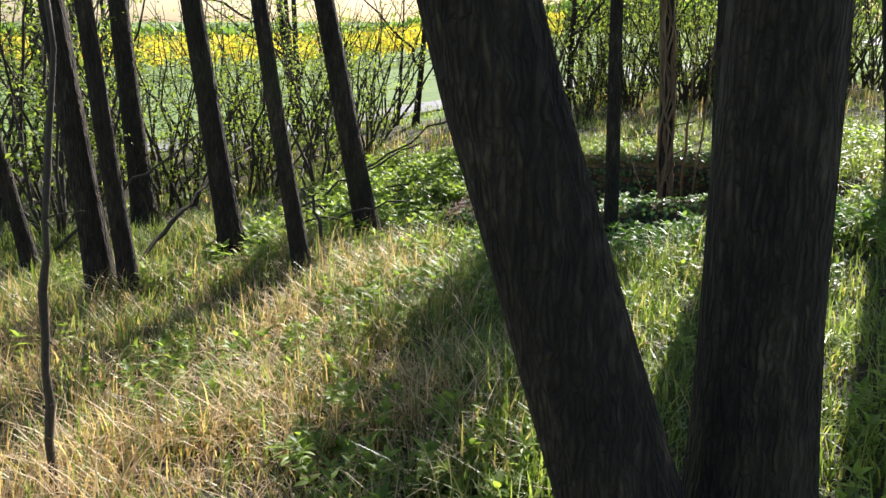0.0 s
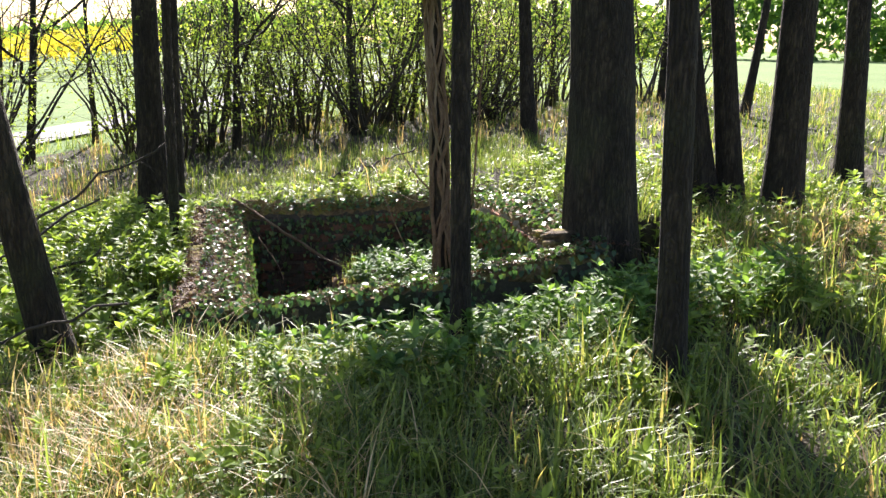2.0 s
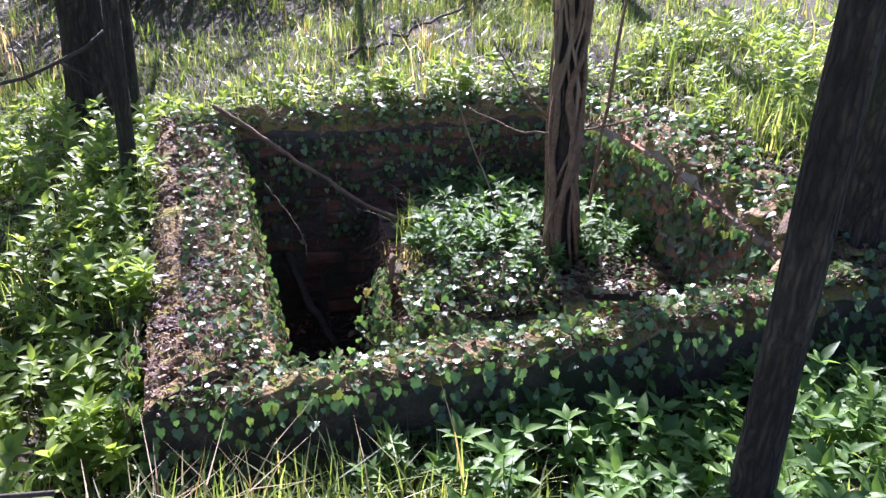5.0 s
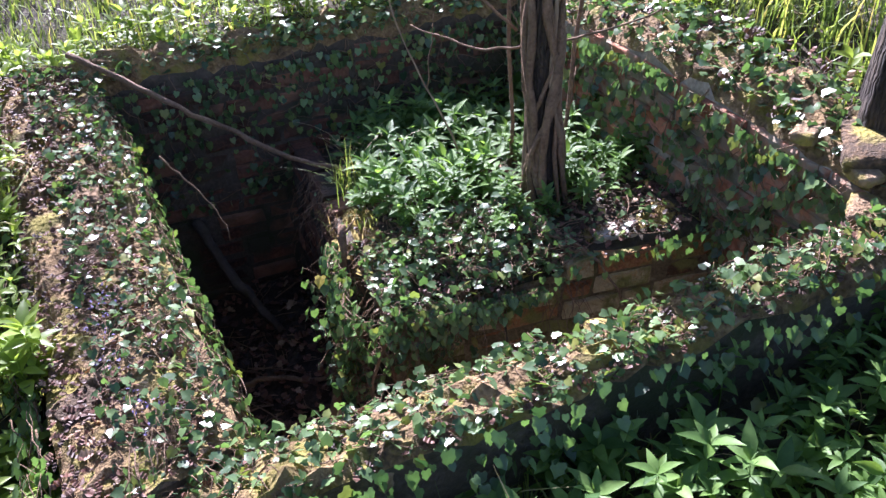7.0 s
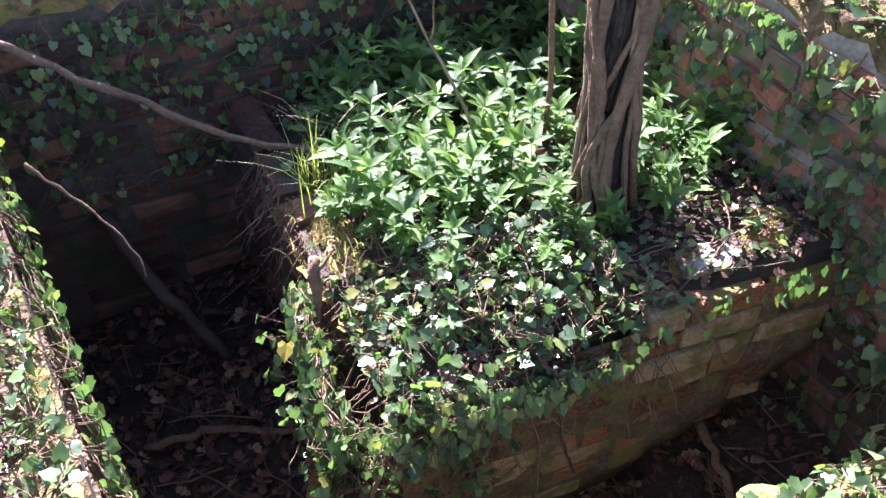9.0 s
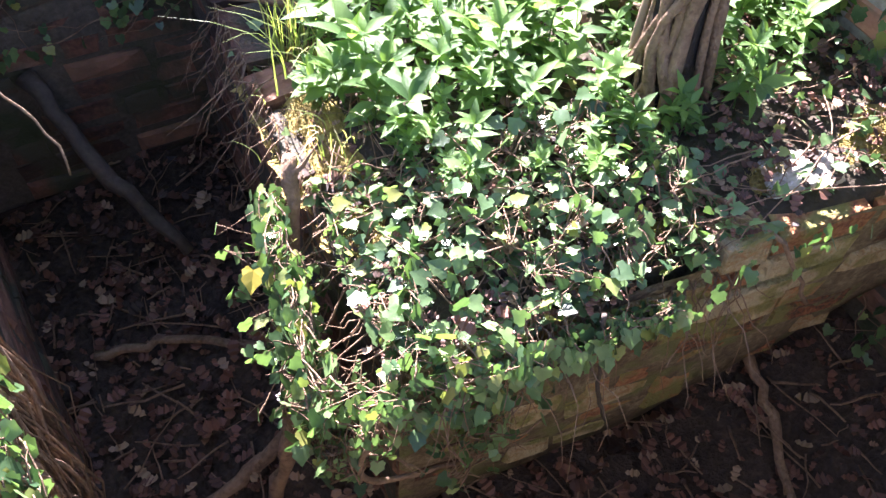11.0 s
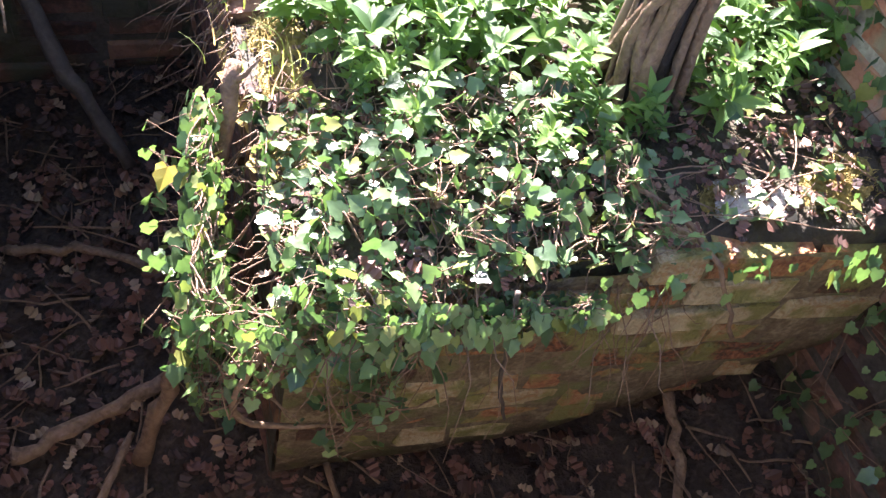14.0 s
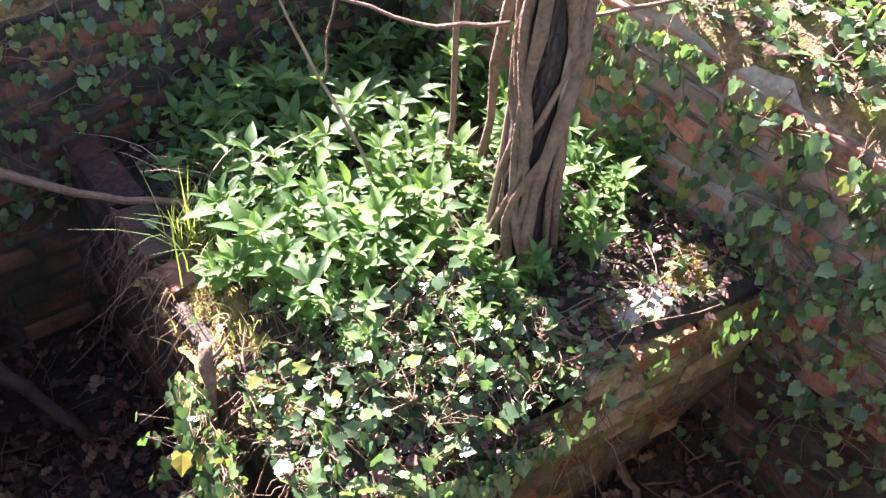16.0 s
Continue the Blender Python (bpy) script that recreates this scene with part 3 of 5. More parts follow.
TREES = [
    ("tree", (-2.20, 5.31), (-0.07, -0.02), 0.18, "dark leaning woodland tree in dry grass", 1),
    ("tree", (-2.0, 5.24), (-0.06, -0.03), 0.13, "slimmer stem beside a dark leaning tree", 2),
    ("tree", (-2.68, 7.50), (-0.03, 0.0), 0.20, "dark tree at the woodland edge", 3),
    ("tree", (-3.09, 6.21), (-0.14, -0.05), 0.12, "thin leaning tree at the woodland edge", 4),
    ("tree", (-1.49, 5.91), (-0.10, -0.02), 0.18, "leaning grey-brown tree in long grass", 5),
    ("tree", (-0.87, 5.19), (-0.125, -0.02), 0.115, "slim straight leaning tree in pale grass", 6),
    ("tree", (-0.54, 6.22), (-0.17, 0.0), 0.165, "dark tree leaning away from the pit", 7),
    ("tree", (2.37, 5.91), (-0.03, 0.03), 0.385, "stout old tree beside the pit's broken wall", 8),
    ("tree", (1.455, 4.32), (-0.035, 0.02), 0.12, "slender tree casting a long shadow on grass", 9),
    ("tree", (1.065, 5.24), (-0.02, 0.02), 0.095, "thin tree standing before the pit's front wall", 10),
    ("tree", (3.45, 6.27), (-0.15, 0.12), 0.23, "leaning tree beyond the pit", 11),
    ("tree", (3.64, 6.18), (-0.1, 0.1), 0.17, "dark straight tree beyond the pit", 12),
    ("tree", (3.73, 5.85), (-0.02, 0.03), 0.23, "upright brown tree in dry grass", 13),
    ("tree", (4.73, 6.14), (-0.05, 0.05), 0.18, "upright tree by a bright field", 14),
    ("sapling", (0.29, 7.85), (0.01, 0.0), 0.07, "thin bare sapling behind the mossy wall", 15),
    ("tree", (0.36, 9.12), (0.0, 0.0), 0.22, "dark tree among scrub behind the pit", 16),
    ("tree", (0.47, 8.72), (0.02, 0.0), 0.11, "thin tree next to a darker trunk", 17),
    ("tree", (4.47, 9.96), (-0.08, 0.06), 0.18, "forked tree in front of the lane", 18),
]
for name, (x, y), lean, dia, label, seed in TREES:
    stout = dia > 0.3
    grow_tree(name, plan(x, y), lean, dia * S, label, seed, height=10 if stout else 4.6 if seed == 18 else 5.5 + 18 * dia, sides=24 if stout else 14, limbs=9 if stout else 6, leaves=70 if seed == 18 else 130)
g = np.random.default_rng(91)
for i in range(30):
    x, y = g.uniform(-7, 9), g.uniform(10.4, 15)
    clear = not -4.6 < (x - 1.4) * 0.947 - (y - 7.0) * 0.32 < 4.6
    if clear or i % 2:
        grow_tree("tree", (x, y + (0 if clear else 1.0)), (0.08 * g.standard_normal(), 0.05 * g.standard_normal()), (0.07 + 0.09 * g.random()) * (1 if clear else 0.75), "thin dark tree standing in the scrub", 100 + i, height=(5 + 2 * g.random()) * (1 if clear else 0.48), sides=9, limb_from=0.9, limbs=8, leaves=420 if clear else 150)
# the two stout stems at the start of the walk
for (x, y), lean, dia, seed in (((0.555, 1.721), (-0.32, 0.0), 0.272, 21), ((0.775, 1.915), (-0.03, 0.0), 0.28, 22)):
    grow_tree("tree", plan(x, y), lean, dia * S, "stout tree with rough furrowed bark, seen in shade", seed, height=10, sides=40, limbs=9, leaves=260)

# the ivy-bound tree on the block
tx, ty, tlx, tly = 1.935, 7.245, -0.04, 0.05
ivy_tree = grow_tree("ivy_tree", (tx, ty), (tlx, tly), 0.105 * S, "tree wrapped in twisted woody ivy stems, rooted on the block", 30, height=8, bark=BARK, sides=20, limbs=6, leaves=60, base=-0.2, limb_from=3.5)
g = np.random.default_rng(30)
# unseen ivy foliage and its limb, added overhead to throw a wide shadow
head = np.array((-0.36, 0.22, 2.72))
part("limb", tube(wander((tlx * 1.9, tly * 1.9, 1.9), head + (-0.1, 0.05, 0.5), 9, 0.05, 305), np.linspace(0.035, 0.012, 9), 8), BARK, ivy_tree)
n = 2800
clump = head + g.standard_normal((n, 3)) * (0.2, 0.2, 0.5)
stem_z = 2.05 + 4.5 * g.random(n // 2)
stem_a, stem_r = g.random(n // 2) * 6.28, 0.1 + 0.3 * g.random(n // 2)
clump[: n // 2] = np.stack([tlx * stem_z + stem_r * np.cos(stem_a), tly * stem_z + stem_r * np.sin(stem_a), stem_z], -1)
clump[:, 2] = np.maximum(clump[:, 2], 2.05)
part("ivy_foliage", strew(ivy_leaf(), clump, turn(g.random(n) * 6.28, -0.8 + 0.4 * g.standard_normal(n), 0.4 * g.standard_normal(n)), 0.06 + 0.05 * g.random(n)), IVY, ivy_tree, "dense dark ivy foliage, added unseen to cast shade", False)
for i in range(24):
    a0, twist, r0 = g.random() * 6.28, (0.6 + 1.2 * g.random()) * (1 if g.random() > 0.25 else -1), 0.005 + 0.011 * g.random()
    zz = np.linspace(-0.06, 2.2 + g.random(), 34)
    an = a0 + twist * zz * 1.6 + (0.35 + 0.5 * g.random()) * np.sin(zz * (5 + 7 * g.random()) + i * 2.1)
    rr = 0.105 * S / 2 * (1 - 0.08 * zz) * (1 + 0.5 * np.exp(-zz / 0.13)) + r0 * (0.7 + 0.5 * np.sin(zz * 9 + i * 1.7))
    path = np.stack([tlx * zz + np.cos(an) * rr, tly * zz + np.sin(an) * rr, zz], -1)
    part("ivy_vine", tube(path, r0 * (1 - 0.12 * zz) * (1 + 0.16 * g.standard_normal(34)), 8, 0.08, i), TWIG if i % 3 else BARK_PALE, ivy_tree, "pale woody ivy stem")

# ---------------------------------------------------------------- far: lane, crop, hedge
def strip(name, pts, width, lift, material, label, category):
    P = np.array(pts, float)
    t = np.gradient(P, axis=0)
    t /= np.linalg.norm(t, axis=1)[:, None]
    side = np.stack([-t[:, 1], t[:, 0]], -1)
    m = 5
    V = []
    for p, d in zip(P, side):
        for k in range(m):
            q = p + d * width * (k / (m - 1) - 0.5)
            V.append((q[0], q[1], float(ground_z(*q)) + lift))
    F = [(i * m + k, i * m + k + 1, (i + 1) * m + k + 1, (i + 1) * m + k) for i in range(len(P) - 1) for k in range(m - 1)]
    return tagged(part(name, (V, F), material), label, category, kind="structure")


LANE_X, LANE_Y = (-45, -15, -4.6, 0.4, 2.75, 6.7, 17.5, 34), (0, 9.6, 14.2, 16.6, 18.0, 21.2, 34, 58)
s = np.linspace(-45, 34, 160)
lane_y = np.interp(s, LANE_X, LANE_Y)
for _ in range(8):
    lane_y[1:-1] = (lane_y[:-2] + 2 * lane_y[1:-1] + lane_y[2:]) / 4
strip("road", np.stack([s, lane_y], -1), 1.9, 0.035, ASPHALT, "narrow pale asphalt lane beyond the trees", "road")
n = 26000
cy = 33 + 50 * rng.random(n) ** 1.6
cx = (2.0 + 0.15 * (cy - 17)) - 62 * rng.random(n)
cz = ground_z(cx, cy) + rng.uniform(0.55, 1.25, n)
crop = part("rapeseed_crop", strew(small_leaf(), np.stack([cx, cy, cz], -1), turn(rng.random(n) * 6.28, rng.standard_normal(n) * 0.9, rng.standard_normal(n) * 0.6), 0.18 + 0.2 * rng.random(n)), RAPE, smooth=False)
tagged(crop, "yellow flowering rapeseed field in full sun", "crop", kind="stuff")

n = 26000
hx = rng.uniform(-70, 90, n)
hh = 1.2 + 5.5 * np.clip((hx - 6) / 14, 0, 1) * (0.6 + 0.5 * np.sin(hx * 0.5) * np.sin(hx * 0.23 + 1))
hy = 62 - 0.3 * np.clip(hx, 0, 60) + rng.standard_normal(n) * 1.6
hedge = part("hedge", strew(small_leaf(), np.stack([hx, hy, ground_z(hx, hy) + hh * rng.random(n) ** 0.7], -1), turn(rng.random(n) * 6.28, rng.standard_normal(n) * 0.9, rng.standard_normal(n) * 0.6), 0.5 + 0.5 * rng.random(n)), HERB, smooth=False)
tagged(hedge, "dark green hedgerow trees across the fields", "hedge", kind="stuff")

# ---------------------------------------------------------------- scrub
def make_shrub(seed, h, stems, leaves):
    g = np.random.default_rng(seed)
    t = thing("shrub", "bare-stemmed scrub with fresh yellow-green leaves", "shrub", "woodland scrub")
    tips = []
    for i in range(stems):
        a, out = g.random() * 6.28, 0.35 + 1.0 * g.random() ** 1.5
        hh = h * (0.6 + 0.5 * g.random())
        b = np.array([0.12 * math.cos(a), 0.12 * math.sin(a), -0.05])
        e = np.array([math.cos(a) * out * hh * 0.6, math.sin(a) * out * hh * 0.6, hh])
        path = wander(b, e, 10, 0.05, seed * 13 + i)
        pieces = [tube(path, np.linspace(0.016 + 0.014 * g.random(), 0.004, 10), 6)]
        for j in range(7):
            q = path[2 + j]
            f = q + g.standard_normal(3) * (0.4, 0.4, 0.22) + (0, 0, 0.12)
            sub = wander(q, f, 5, 0.09, seed * 101 + i * 11 + j)
            pieces.append(tube(sub, np.linspace(0.005, 0.0015, 5), 4))
            tips += list(sub[1:])
        part("stem", join(pieces), TWIG_DARK, t)
    tips = np.array(tips)
    c = tips[g.integers(len(tips), size=leaves)] + g.standard_normal((leaves, 3)) * 0.05
    part("foliage", strew(small_leaf(), c, turn(g.random(leaves) * 6.28, g.standard_normal(leaves) * 0.6 - 0.3, g.standard_normal(leaves) * 0.5), 0.035 + 0.04 * g.random(leaves)), TREE_LEAF, t, "fresh yellow-green spring leaves", False)
    return t


def pose_on(x, y, yaw, scale=1.0):
    return Matrix.Translation((x, y, float(ground_z(x, y)))) @ Matrix.Rotation(yaw, 4, "Z") @ Matrix.Scale(scale, 4)


protos = [make_shrub(40 + i, 2.0 + 0.35 * i, 6 + i % 3, 700) for i in range(5)]
g = np.random.default_rng(12)
spots = []
while len(spots) < 78:
    x, y = g.uniform(-8.5, 9.5), g.uniform(8.6, 15.0)
    if (x > 0.0 and y < 11.6 + 0.1 * x) or y > np.interp(x, LANE_X, LANE_Y) - 1.6 or abs(x + 0.75 - 0.07 * (y - 3)) < 0.7:
        continue
    if all((x - a) ** 2 + (y - b) ** 2 > 0.4 for a, b in spots):
        spots.append((x, y))
for x, y in ((-3.4, 7.4), (-4.2, 6.6), (-2.6, 8.6), (-1.9, 9.2), (-4.6, 5.2), (-3.9, 8.4)):
    spots.append((x, y))
for i in range(34):
    spots.append((g.uniform(0.3, 6.5), g.uniform(11.8, 14.5)))
for i, (x, y) in enumerate(spots):
    small = -4.6 < (x - 1.4) * 0.947 - (y - 7.0) * 0.32 < 4.6
    m = pose_on(x, y, g.random() * 6.28) @ Matrix.Scale(0.7 if small else (0.65 if x < -0.5 else 0.85) + 0.3 * g.random(), 4)
    if i < 5:
        protos[i].matrix_basis = m
    else:
        copy_thing(protos[i % 5], m).matrix_basis = m

# ---------------------------------------------------------------- grass
def lawn(name, n, x0, x1, y0, y1, hmin, hmax, w, material, label, want, bend=0.55, levels=4, seed=0):
    g = np.random.default_rng(seed)
    x, y = g.uniform(x0, x1, n), g.uniform(y0, y1, n)
    k = want(x, y)
    ok = (g.random(n) < k) & ~inside(x, y, OUTER)
    x, y = x[ok], y[ok]
    m = len(x)
    # half of the blades stand in tussocks
    near_ = g.integers(m, size=m // 16)[g.integers(m // 16, size=m)]
    tuss = g.random(m) < 0.5
    ox, oy = 0.035 * g.standard_normal(m), 0.035 * g.standard_normal(m)
    x, y = np.where(tuss, x[near_] + ox, x), np.where(tuss, y[near_] + oy, y)
    head = np.where(tuss, np.arctan2(oy, ox), g.random(m) * 6.28)
    out_ = ~inside(x, y, OUTER)
    x, y, head = x[out_], y[out_], head[out_]
    m = len(x)
    pos = np.stack([x, y, ground_z(x, y) - 0.01], -1)
    h = (hmin + (hmax - hmin) * g.random(m) ** 1.6) * (0.55 + 0.9 * tall(x, y))
    V = blades(pos, h, w * (0.6 + 0.8 * g.random(m)), np.clip(bend + 0.3 * g.standard_normal(m), 0.05, 1.2), head, levels)
    return tagged(part(name, V, material, smooth=False), label, "grass", kind="stuff")


def patches(scale, seed, lo, hi):
    def f(x, y):
        q = np.array([noise.noise((a * scale + seed, b * scale, seed)) for a, b in zip(x, y)])
        return np.clip((q - lo) / (hi - lo), 0, 1)
    return f


tall = patches(1.7, 21.0, -0.5, 0.5)
dry_patch, herb_patch = patches(0.7, 3.3, -0.25, 0.25), patches(0.9, 9.1, -0.1, 0.3)


def dry_want(x, y):
    return (0.4 + 0.6 * dry_patch(x, y)) * np.clip(np.maximum((0.45 - x) / 0.8, 0.7 * (x - 2.6)), 0.06, 1) * np.clip((6.6 - y) / 1.2, 0.15, 1)


lawn("meadow_grass", 120000, -4.0, 5.0, -0.4, 7.6, 0.06, 0.25, 0.009, GRASS, "long green woodland grass in sun and shade", lambda x, y: (1 - 0.6 * dry_want(x, y)) * np.where((x > 0.1) & (x < 2.7) & (y > 5.2), 0.3, 1), seed=1)
lawn("meadow_grass", 15000, -1.0, 1.2, 3.4, 6.4, 0.05, 0.2, 0.008, GRASS, "short green grass before the mossy wall", lambda x, y: np.clip((1.3 - x) / 0.8, 0, 0.9), seed=41)
lawn("tall_grass", 4200, -0.5, 1.5, 2.4, 5.0, 0.12, 0.3, 0.01, GRASS, "lush long grass tussocks before the pit", patches(1.4, 31.0, -0.15, 0.3), 0.6, 5, seed=51)
lawn("outer_grass", 70000, -14, 15, -9, 8.5, 0.1, 0.34, 0.011, GRASS, "long grass running on under the trees", lambda x, y: np.where((abs(x - 0.5) < 4.3) & (y > -0.2), 0.05, 0.9), levels=3, seed=8)
lawn("far_grass", 60000, -14, 15, 7.4, 16, 0.06, 0.22, 0.012, GRASS, "rough green grass among scrub", lambda x, y: 0.9 + 0 * x, levels=3, seed=2)
lawn("bank_grass", 34000, -1.6, 4.6, 7.0, 10.6, 0.05, 0.17, 0.006, GRASS, "fresh green grass on the banks round the pit", lambda x, y: 0.9 + 0 * x, levels=3, seed=18)
lawn("dry_grass", 125000, -4.0, 4.4, -0.4, 7.4, 0.09, 0.32, 0.0065, DRY, "bleached dry grass stems lying over", dry_want, 0.8, seed=3)
lawn("far_dry_grass", 8000, -3, 10, 8.7, 15, 0.1, 0.34, 0.008, DRY, "tall dead grass stems behind the pit", patches(0.5, 5.0, -0.2, 0.4), 0.35, 3, seed=4)

# ---------------------------------------------------------------- herbs
def herb_plant(seed, h=0.2, tiers=3, leaf=0.09):
    """One upright herb: a stem with tiers of pointed leaves. Returns stem, and the leaf poses."""
    g = np.random.default_rng(seed)
    top = np.array([0.03 * g.standard_normal(), 0.03 * g.standard_normal(), h])
    path = wander((0, 0, -0.02), top, 5, 0.03, seed)
    pos, yaw, tilt, size = [], [], [], []
    for k in range(tiers):
        s = 0.45 + 0.55 * k / max(tiers - 1, 1)
        p = path[0] + (path[-1] - path[0]) * s
        c = 4 if k < tiers - 1 else 6
        a0 = g.random() * 6.28
        for i in range(c):
            pos.append(p)
            yaw.append(a0 + i * 6.28 / c + 0.2 * g.standard_normal())
            tilt.append((0.15 if k < tiers - 1 else 0.55) + 0.2 * g.standard_normal())
            size.append(leaf * (0.75 + 0.5 * g.random()) * (1 if k else 0.8))
    return tube(path, np.linspace(0.003, 0.0015, 5), 5), np.array(pos), turn(np.array(yaw), np.array(tilt), 0.2 * g.standard_normal(len(yaw))), np.array(size)


HERB_PROTOS = [herb_plant(60 + i, 0.14 + 0.04 * (i % 4), 3 + i % 2, 0.075 + 0.012 * (i % 3)) for i in range(8)]


def herb_bed(name, pos, scale, material, label, seed):
    """A bed of herbs, joined."""
    g = np.random.default_rng(seed)
    leaf = lance_leaf()
    out, stems = [], []
    kind = g.integers(len(HERB_PROTOS), size=len(pos))
    yaw = g.random(len(pos)) * 6.28
    for i, p in enumerate(pos):
        st, lp, lr, ls = HERB_PROTOS[kind[i]]
        R = turn(yaw[i:i + 1], np.array([0.12 * g.standard_normal()]), np.array([0.12 * g.standard_normal()]))[0]
        k = scale[i]
        out.append(strew(leaf, p + (lp * k) @ R.T, R @ lr, ls * k))
        stems.append((p + (st[0] * k) @ R.T, st[1]))
    ob = part(name, join(out), material, smooth=True)
    tagged(ob, label, "plants", kind="stuff")
    part("stems", join(stems), material, ob)
    return ob


def spread(n, poly, seed, zf, want=None):
    """Random places inside a convex outline."""
    g = np.random.default_rng(seed)
    P = np.array(poly)
    out = []
    x, y = g.uniform(P[:, 0].min(), P[:, 0].max(), n * 6), g.uniform(P[:, 1].min(), P[:, 1].max(), n * 6)
    ok = inside(x, y, [np.array(p) for p in poly])
    if want is not None:
        ok &= g.random(len(x)) < want(x, y)
    x, y = x[ok][:n], y[ok][:n]
    return np.stack([x, y, zf(x, y)], -1)


BLOCK_POLY = [BSW, BNW, NE, BSE]
back_part = [np.array((1.4, 7.74)), BNW + u * 0.2, NE, lerp(BSE, NE, 0.28), np.array((1.72, 7.12)), np.array((1.46, 7.3))]
leaf_mesh = mesh_of("leaf", *lance_leaf(), HERB_ONE)
herb_kinds = []
for i, (st, lp, lr, ls) in enumerate(HERB_PROTOS):
    h = thing("herb", "leafy herb with pointed green leaves on the block", "herb", "herbs on the block")
    part("stem", st, HERB_ONE, h)
    for q, r, k in zip(lp, lr, ls):
        lf = new("leaf", leaf_mesh)
        lf.parent = h
        lf.matrix_basis = Matrix.Translation(q) @ Matrix(r.tolist()).to_4x4() @ Matrix.Scale(k, 4)
    herb_kinds.append(h)
p = np.concatenate([spread(275, back_part, 5, block_top), spread(22, [lerp(BSE, NE, 0.22) - u * 0.42, lerp(BSE, NE, 0.5) - u * 0.42, lerp(BSE, NE, 0.5), lerp(BSE, NE, 0.22)], 15, block_top)])
g = np.random.default_rng(4)
for i, q in enumerate(p):
    m = Matrix.Translation(q) @ Matrix.Rotation(g.random() * 6.28, 4, "Z") @ Matrix.Rotation(0.15 * g.standard_normal(), 4, "X")
    # smaller plants towards the ivy
    edge = min(1.0, 0.5 + max(0.0, (q[0] - BSW[0]) * -u[1] + (q[1] - BSW[1]) * u[0]) / 1.1)
    k = (0.4 + 0.42 * g.random() ** 1.4) * edge
    h = herb_kinds[i] if i < 8 else copy_thing(herb_kinds[i % 8], m)
    h.matrix_basis = m @ Matrix.Diagonal((k, k, k * (0.55 + 0.45 * edge), 1))
front_ground = [np.array(plan(*q)) for q in ((0.1, 5.2), (0.2, 6.25), (1.9, 5.75), (2.7, 5.2), (2.5, 4.5), (0.9, 4.7))]
p = spread(330, front_ground, 6, ground_z, lambda x, y: 0.25 + 0.75 * np.clip((x - 0.3) / 0.8, 0, 1))
p = p[~inside(p[:, 0], p[:, 1], OUTER)]
herb_bed("herb_bed", p, 0.48 + 0.42 * rng.random(len(p)), HERB, "dense dog's mercury growing before the front wall", 2)
side_ground = [np.array(plan(*q)) for q in ((-1.6, 5.6), (-0.9, 9.3), (0.3, 9.2), (-0.1, 6.3))]
p = spread(620, side_ground, 7, ground_z)
p = p[~inside(p[:, 0], p[:, 1], OUTER)]
herb_bed("nettle_bed", p, 0.5 + 0.4 * rng.random(len(p)), NETTLE, "young nettles beside the mossy wall", 3)
p = spread(130, [np.array(q) for q in ((1.1, 5.35), (1.15, 6.12), (2.3, 5.8), (2.6, 5.3))], 27, ground_z)
p = p[~inside(p[:, 0], p[:, 1], OUTER)]
herb_bed("herb_bed", p, 0.52 + 0.35 * rng.random(len(p)), HERB, "tall dog's mercury in the hollow before the wall", 6)
p = spread(230, [np.array(q) for q in ((-0.9, 4.2), (-0.6, 6.1), (0.4, 6.2), (0.9, 5.2), (0.6, 3.9))], 37, ground_z)
p = p[~inside(p[:, 0], p[:, 1], OUTER)]
herb_bed("weed_bed", p, 0.25 + 0.4 * rng.random(len(p)), NETTLE, "young weeds in grass before the mossy wall", 16)
edge_strip = [lerp(OSW, hub, -0.25), lerp(ONW, hub, -0.22), ONW, OSW]
p = spread(150, edge_strip, 17, ground_z)
herb_bed("nettle_bed", p, 0.5 + 0.4 * rng.random(len(p)), NETTLE, "nettles crowding the mossy wall's outer foot", 13)
back_strip = [ONW, lerp(ONW, hub, -0.25), lerp(ONE, hub, -0.2), ONE]
p = spread(140, back_strip, 19, ground_z)
herb_bed("nettle_bed", p, 0.4 + 0.4 * rng.random(len(p)), NETTLE, "low weeds on the bank behind the back wall", 14)
right_ground = [np.array(plan(*q)) for q in ((2.2, 4.2), (2.5, 7.9), (4.4, 8.2), (4.6, 4.6))]
p = spread(400, right_ground, 8, ground_z)
p = p[~inside(p[:, 0], p[:, 1], OUTER)]
herb_bed("nettle_bed", p, 0.45 + 0.4 * rng.random(len(p)), NETTLE, "low nettles and weeds beyond the broken wall", 4)
wood_ground = [np.array(plan(*q)) for q in ((-3.5, 0.8), (-3.2, 6.0), (3.2, 5.0), (2.8, 0.8))]
p = spread(1300, wood_ground, 9, ground_z, herb_patch)
herb_bed("weed_bed", p, 0.32 + 0.45 * rng.random(len(p)), NETTLE, "scattered nettles among woodland grass", 5)

# ---------------------------------------------------------------- ivy
def ivy_on_top(n, corners, zf, seed, size=0.045, drop=None):
    p = spread(n, corners, seed, zf)
    g = np.random.default_rng(seed)
    m = len(p)
    p[:, 2] += 0.015 + 0.06 * g.random(m) ** 2
    return p, turn(g.random(m) * 6.28, -0.2 + 0.6 * g.standard_normal(m), 0.5 * g.standard_normal(m)), size * (0.55 + 0.8 * g.random(m))


